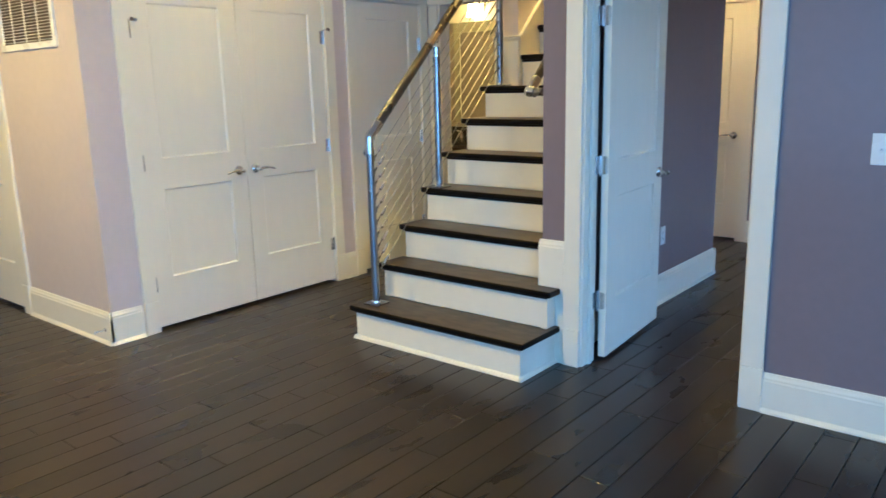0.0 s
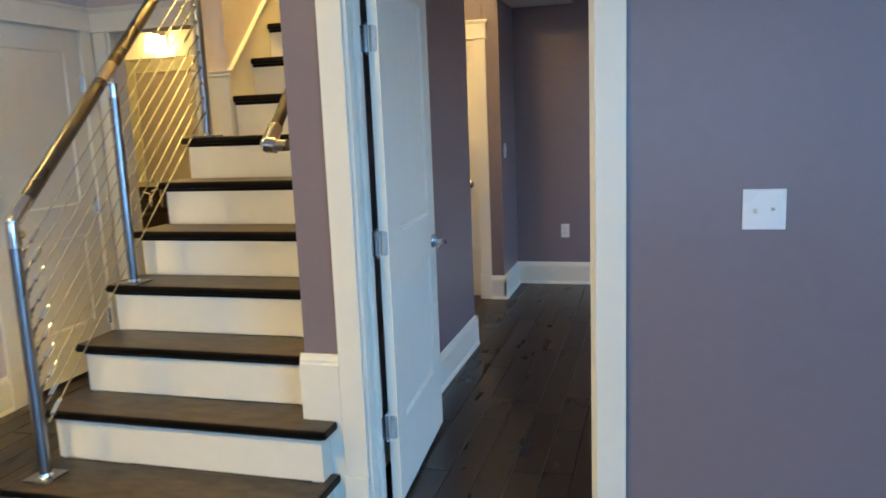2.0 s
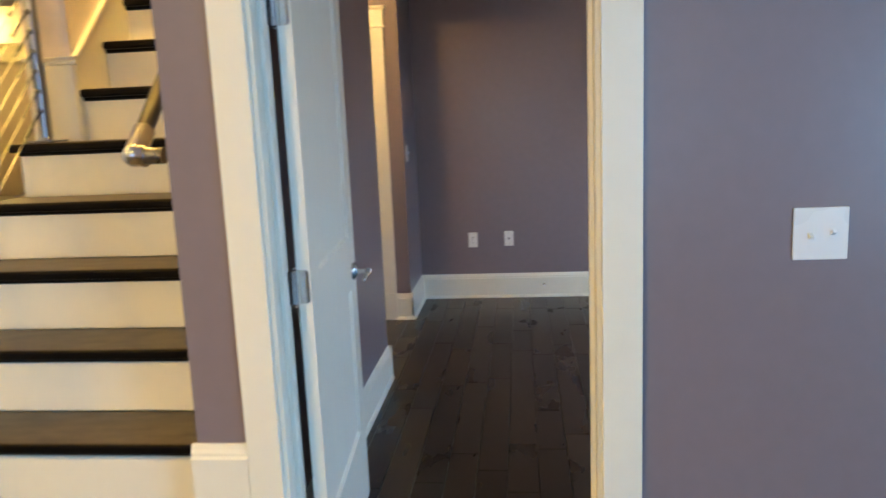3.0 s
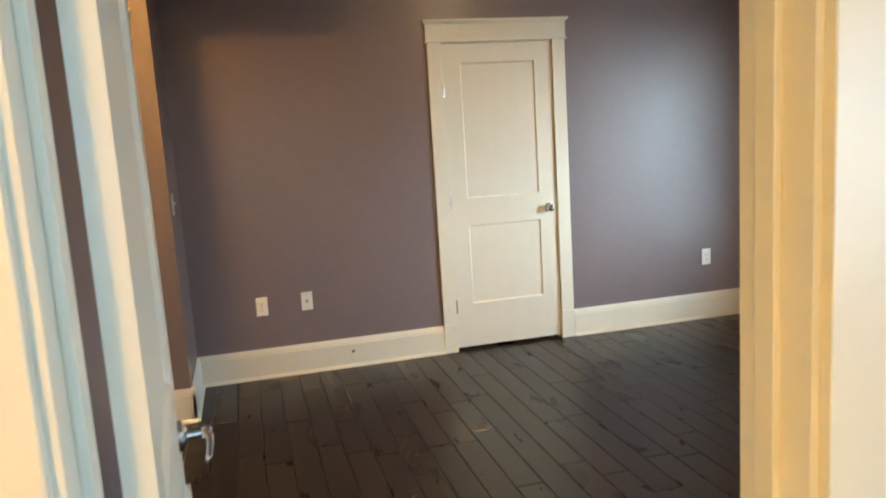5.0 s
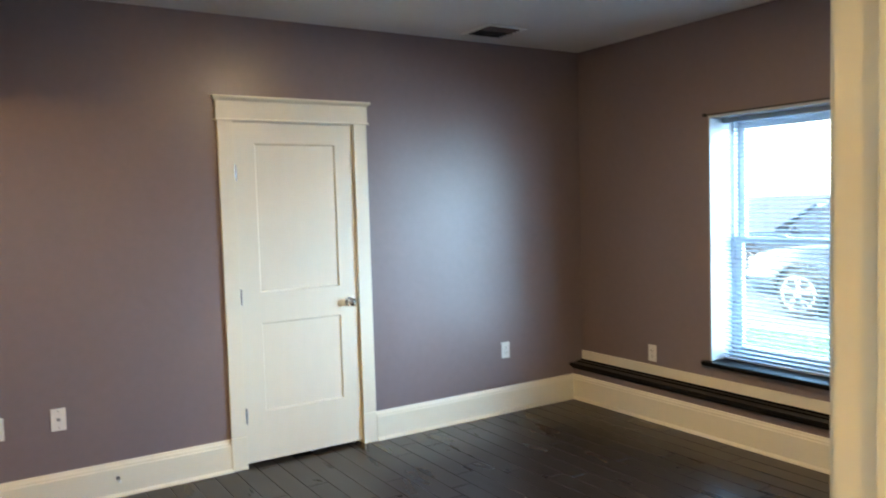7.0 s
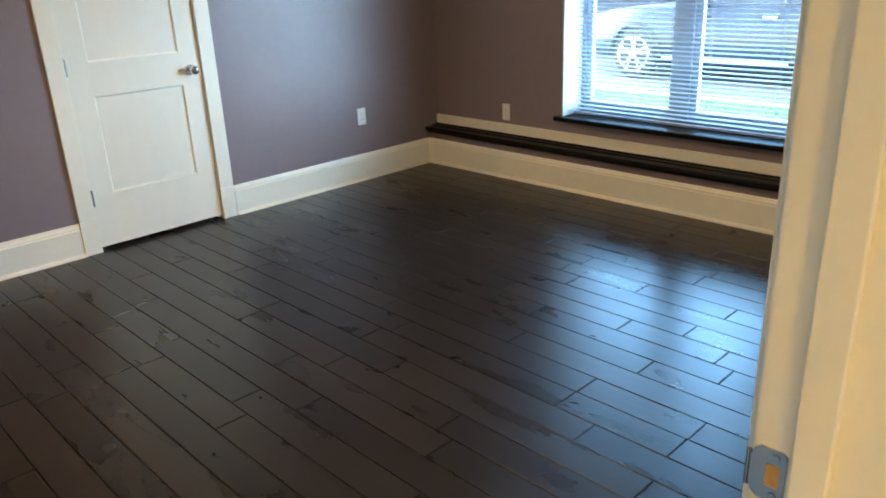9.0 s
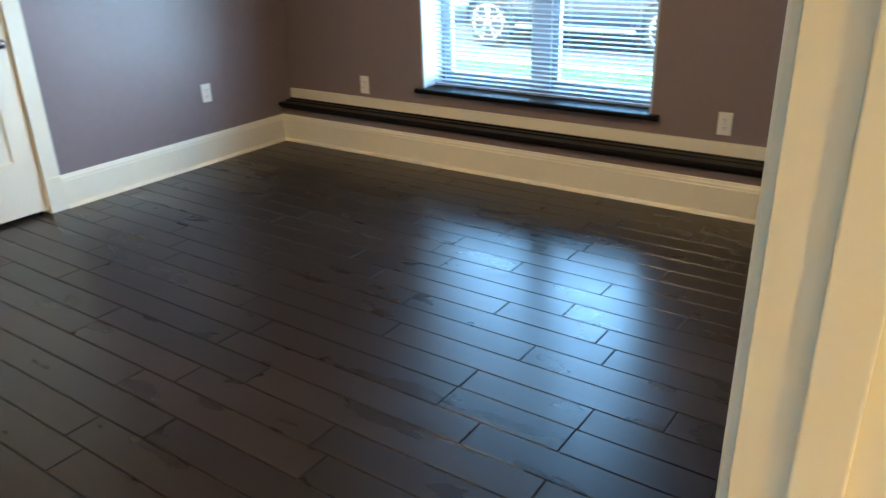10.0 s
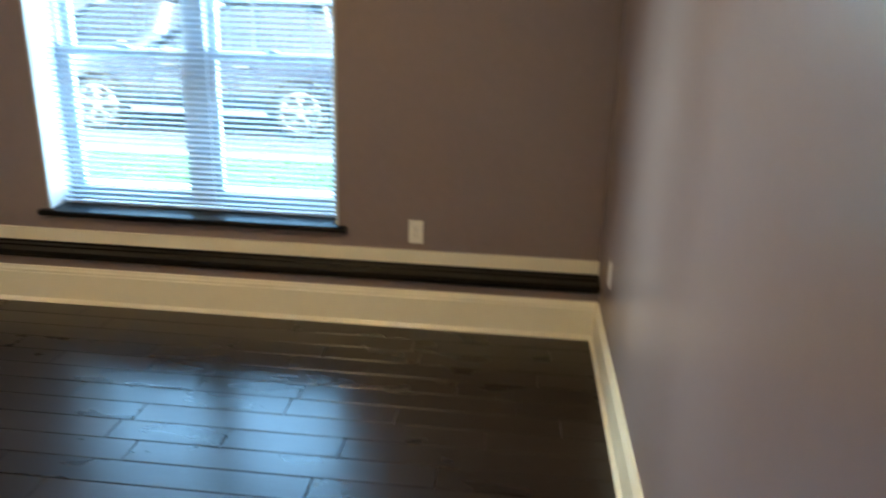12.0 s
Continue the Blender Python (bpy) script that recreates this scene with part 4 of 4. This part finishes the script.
downlight(-0.48, 2.60, CEIL, HALLLIGHT)
# Added to brighten the bathroom, where only the sconce is known.
downlight(-3.4, 2.35)
# Unseen, added to warm the grille wall.
downlight(-2.85, -2.5, CEIL, STAIRLIGHT)
downlight(-0.65, 1.0, 3.7, STAIRLIGHT)

downlight(2.15, 1.75, CEIL, ROOMLIGHT)

# ---- bathroom beyond the hall ----
vanity = thing("bathroom_vanity", pose(-3.3, 3.05, 0), "brown wooden vanity with a dark stone top", "vanity")
part("cabinet_body", box(B(), 0, -0.53, 0.09, 1.0, 0, 0.82), CABINET, vanity)
part("toe_kick", box(B(), 0.01, -0.47, 0, 0.99, 0, 0.09), SLOT, vanity)
for x in (0.02, 0.51):
    part("cabinet_door", box(box(B(), x, -0.548, 0.13, x + 0.47, -0.531, 0.62, 0.003), x + 0.07, -0.5525, 0.2, x + 0.40, -0.547, 0.55, 0.002), CABINET, vanity)
    part("drawer_front", box(B(), x, -0.548, 0.64, x + 0.47, -0.531, 0.80, 0.003), CABINET, vanity)
part("countertop", box(B(), -0.02, -0.565, 0.821, 1.02, 0, 0.855, 0.004), GRANITE, vanity)
part("backsplash", box(B(), -0.02, -0.022, 0.856, 1.02, -0.001, 0.96, 0.003), GRANITE, vanity)
faucet = thing("bathroom_faucet", pose(-2.84, 2.90, 0.855), "chrome two-handle bathroom faucet", "faucet")
part("spout", ball(rod(rod(B(), (0, 0, 0), (0, 0, 0.11), 0.014, seg=14), (0, 0, 0.105), (0, -0.13, 0.085), 0.011, seg=12), (0, 0, 0.108), 0.015), CHROME, faucet, "", True)
for x in (-0.10, 0.10):
    part("handle", ball(rod(rod(B(), (x, 0, 0), (x, 0, 0.05), 0.020, 0.013, 14), (x, 0, 0.055), (x * 1.7, 0, 0.075), 0.008, seg=10), (x, 0, 0.055), 0.014), CHROME, faucet, "", True)
mirror = thing("bathroom_mirror", pose(-3.3, 3.05, 1.0), "plain frameless wall mirror above the vanity", "mirror")
part("glass", box(B(), 0, -0.007, 0, 1.15, -0.001, 0.985), MIRROR, mirror)
sconce = thing("wall_sconce", pose(-2.81, 3.05, 2.09), "lit chrome wall light with a frosted glass shade", "wall light")
part("backplate", box(B(), -0.06, -0.022, -0.04, 0.06, 0, 0.10, 0.004), CHROME, sconce)
part("arm", rod(B(), (0, -0.02, 0.05), (0, -0.10, 0.06), 0.008), CHROME, sconce)
part("shade", rod(B(), (0, -0.10, -0.07), (0, -0.10, 0.06), 0.072, 0.045, 24), LAMPGLASS, sconce, "glowing frosted glass shade", True)
closed_door("door_8", pose(-3.35, 1.72, 0, 0, 0, 180), 0.72, "closed white panel door inside the bathroom", False, "knob")

# ---- outside ----
GZ = -0.18
structure("ground", boxes((5.2, -400, GZ - 0.3, 900, 400, GZ - 0.012)), ASPHALT, "grey asphalt parking ground", "ground")
structure("pavement", boxes((4.4, -40, GZ - 0.3, 7.15, 60, GZ)), CONCRETE, "pale concrete walk along the building", "pavement")
structure("kerb", box(B(), 8.42, -40, GZ - 0.2, 8.57, 60, GZ + 0.01, 0.012), CONCRETE, "pale concrete kerb beside the lawn", "kerb")
structure("lawn_bed", boxes((7.15, -40, GZ - 0.2, 8.42, 60, GZ - 0.002)), GRASS, "soil under a strip of lawn", "ground")
rng = random.Random(5)
verts, faces = [], []
for i in range(9000):
    x, y = rng.uniform(7.18, 8.40), rng.uniform(0.0, 9.0)
    a, hgt = rng.uniform(0, 6.28), rng.uniform(0.03, 0.07)
    dx, dy, n0 = math.cos(a) * 0.006, math.sin(a) * 0.006, len(verts)
    verts += [(x - dx, y - dy, GZ - 0.003), (x + dx, y + dy, GZ - 0.003), (x + rng.uniform(-0.02, 0.02), y + rng.uniform(-0.02, 0.02), GZ + hgt)]
    faces.append((n0, n0 + 1, n0 + 2))
gm = bpy.data.meshes.new("grass")
gm.from_pydata(verts, [], faces)
gm.materials.append(BLADES)
tagged(new("grass", gm), "short green lawn strip beside the parking", "grass", "", "stuff")


def wheel(parent, y, x):
    bm = B()
    rod(bm, (x - 0.11, y, 0.34), (x + 0.11, y, 0.34), 0.34, seg=36)
    bmesh.ops.bevel(bm, geom=[e for e in bm.edges if e.calc_face_angle(0) > 1.0], offset=0.04, segments=3, affect="EDGES")
    w = part("wheel", bm, RUBBER, parent, "black tyre with an alloy rim", True)
    side = -1 if x < 0.9 else 1
    fx = x + side * 0.112
    bm = B()
    for i in range(24):
        a0, a1 = i * math.tau / 24, (i + 1) * math.tau / 24
        rod(bm, (fx, y + 0.235 * math.cos(a0), 0.34 + 0.235 * math.sin(a0)), (fx, y + 0.235 * math.cos(a1), 0.34 + 0.235 * math.sin(a1)), 0.016, seg=6)
    for i in range(5):
        for off in (-0.16, 0.16):
            a = i * math.tau / 5 + 0.3
            rod(bm, (fx, y + 0.05 * math.cos(a), 0.34 + 0.05 * math.sin(a)), (fx, y + 0.235 * math.cos(a + off), 0.34 + 0.235 * math.sin(a + off)), 0.017, seg=6)
    rod(bm, (fx - 0.012, y, 0.34), (fx + 0.012, y, 0.34), 0.06, seg=16)
    part("rim", bm, RIM, w, "bright twin-spoke alloy rim", True)


def loft(bm, sections):
    """Skins cross-sections, each a list of points of the same count."""
    rings = [[bm.verts.new(p) for p in s] for s in sections]
    k = len(rings[0])
    for a, b in zip(rings, rings[1:]):
        for i in range(k):
            bm.faces.new((a[i], a[(i + 1) % k], b[(i + 1) % k], b[i]))
    bm.faces.new(rings[0][::-1])
    bm.faces.new(rings[-1])
    bmesh.ops.recalc_face_normals(bm, faces=bm.faces)
    return bm


def car(m, label):
    """A crossover; its length runs along y with the nose at +y, its near side at x = 0."""
    c = thing("parked_car", m, label, "car", "parked cars")
    W = 1.82
    body = []
    for y, z0, z1, inset in ((-1.02, 0.42, 0.86, 0.16), (-0.90, 0.30, 1.0, 0.06), (-0.4, 0.24, 1.02, 0.01), (0.6, 0.22, 1.0, 0.0), (1.8, 0.22, 0.99, 0.0), (2.5, 0.24, 0.97, 0.01), (3.0, 0.26, 0.92, 0.04), (3.35, 0.30, 0.84, 0.10), (3.52, 0.40, 0.70, 0.24)):
        zm = z0 + (z1 - z0) * 0.55
        body.append([(inset + 0.05, y, z0), (inset, y, z0 + 0.12), (inset, y, zm), (inset + 0.09, y, z1 - 0.03), (inset + 0.18, y, z1), (W - inset - 0.18, y, z1), (W - inset - 0.09, y, z1 - 0.03), (W - inset, y, zm), (W - inset, y, z0 + 0.12), (W - inset - 0.05, y, z0)])
    b = part("body", loft(B(), body), CARPAINT, c, "glossy dark blue car body", True)
    cab = []
    for y, zt, inset in ((-0.88, 1.02, 0.2), (-0.55, 1.48, 0.30), (0.1, 1.60, 0.30), (0.9, 1.58, 0.30), (1.35, 1.46, 0.29), (2.0, 1.0, 0.2)):
        cab.append([(0.10, y, 0.97), (0.11 + (inset - 0.11) * 0.8, y, zt - 0.08 * (zt > 1.1)), (inset + 0.1, y, zt), (W - inset - 0.1, y, zt), (W - 0.11 - (inset - 0.11) * 0.8, y, zt - 0.08 * (zt > 1.1)), (W - 0.10, y, 0.97)])
    part("cabin_glass", loft(B(), cab), CARGLASS, c, "dark tinted car windows", True)
    part("roof", box(B(), 0.36, -0.58, 1.56, W - 0.36, 1.15, 1.612, 0.02), CARPAINT, c, "", True)
    for y0, z0, y1, z1 in ((0.55, 0.98, 0.62, 1.57), (-0.45, 0.98, -0.25, 1.55), (1.25, 1.47, 1.98, 0.99)):
        for x in (0.10, W - 0.10):
            inn = 0.19 if x < 0.9 else -0.19
            part("pillar", rod(B(), (x + (inn if z0 > 1.1 else 0.0), y0, z0), (x + (inn if z1 > 1.1 else 0.0), y1, z1), 0.035, seg=8), CARPAINT, c, "", True)
    for y in (0.0, 2.55):
        for x in (0.09, W - 0.09):
            wheel(c, y, x)
            bm = B()
            for i in range(14):
                a0, a1 = math.pi * i / 14, math.pi * (i + 1) / 14
                rod(bm, (0.0 if x < 0.9 else W, y + 0.39 * math.cos(a0), 0.34 + 0.39 * math.sin(a0)), (0.0 if x < 0.9 else W, y + 0.39 * math.cos(a1), 0.34 + 0.39 * math.sin(a1)), 0.028, seg=6)
            part("wheel_arch", bm, RUBBER, c, "", True)
    for x in (0.18, W - 0.42):
        part("headlight", box(B(), x, 3.22, 0.66, x + 0.24, 3.44, 0.78, 0.02), HEADLIGHT, c, "clear headlight", True)
        part("tail_light", box(B(), x, -0.98, 0.78, x + 0.2, -0.88, 0.92, 0.02), material("red_lens", (0.3, 0.01, 0.01), 0.15, coat=0.8) if x < 0.9 else bpy.data.materials["red_lens"], c, "red tail light", True)
    part("side_mirror", ball(B(), (0.0, 1.55, 1.02), 0.1, 0.9, 0.6, 0.7), CARPAINT, c, "", True)
    part("sill_strip", box(B(), -0.012, 0.42, 0.27, 0.02, 2.12, 0.33, 0.006), RIM, c, "bright sill strip")
    for y in (0.7, 1.6):
        part("door_handle", box(B(), -0.02, y - 0.09, 0.84, 0.02, y + 0.09, 0.87, 0.008), RIM, c)
    return c


near_car = car(pose(9.55, 3.16, GZ - 0.012), "dark blue crossover parked beyond the lawn")
copy_thing(near_car, pose(13.2, 6.6, GZ - 0.012))

# ---- floor planks ----
PLANK_NEAR, PLANK_FAR = plank_material("dark_scraped_plank", True), plank_material("dark_scraped_plank_far", False)
PW, GAP = 0.122, 0.0032
LENGTHS = (0.42, 0.62, 0.85, 1.06, 1.30)


def plank_shape(length):
    """A board with its long edges eased; origin at its middle, top at z = 0."""
    hx, hy, e = (PW - GAP) / 2, (length - GAP) / 2, 0.0018
    v = [(-hx, -hy, -0.014), (hx, -hy, -0.014), (hx, hy, -0.014), (-hx, hy, -0.014),
         (-hx, -hy, -e), (hx, -hy, -e), (hx, hy, -e), (-hx, hy, -e),
         (-hx + e, -hy + e, 0), (hx - e, -hy + e, 0), (hx - e, hy - e, 0), (-hx + e, hy - e, 0)]
    f = [(0, 1, 5, 4), (1, 2, 6, 5), (2, 3, 7, 6), (3, 0, 4, 7), (4, 5, 9, 8), (5, 6, 10, 9), (6, 7, 11, 10), (7, 4, 8, 11), (8, 9, 10, 11)]
    return v, f


plank_meshes = {}
for length in LENGTHS:
    v, f = plank_shape(length)
    me = bpy.data.meshes.new("plank")
    me.from_pydata(v, [], f)
    me.materials.append(PLANK_NEAR)
    plank_meshes[length] = me
floor = bpy.data.objects["floor"]
rng = random.Random(11)
far_v, far_f, made = [], [], 0
x = 3.224 - 76 * PW
while x < 4.05:
    y = -5.9 - rng.uniform(0, 0.9)
    while y < 4.0:
        length = rng.choice(LENGTHS)
        cx, cy = x + PW / 2, y + length / 2
        hide = (cx > 4.0) or (cx < CX - 0.1 and y > GY + 0.1) or (y > 0.1 and -1.15 < cx < -0.3 and y + length < 2.0)
        near = -0.15 < cx < 3.95 and -0.4 < cy < 4.0 or (-0.9 < cx < 0.9 and -1.3 < cy <= -0.4)
        if not hide:
            if near and made < 300:
                ob = new("plank", plank_meshes[length])
                ob.parent = floor
                ob.location = (cx, cy, rng.uniform(-0.0006, 0.0))
                made += 1
            else:
                v, f = plank_shape(length)
                n0, dz = len(far_v), rng.uniform(-0.0006, 0.0)
                far_v += [(p[0] + cx, p[1] + cy, p[2] + dz) for p in v]
                far_f += [tuple(q + n0 for q in face) for face in f]
        y += length
    x += PW
fm = bpy.data.meshes.new("planks")
fm.from_pydata(far_v, [], far_f)
fm.materials.append(PLANK_FAR)
rest = new("planks", fm)
rest.parent = floor
tagged(rest, "", "", "", "stuff")
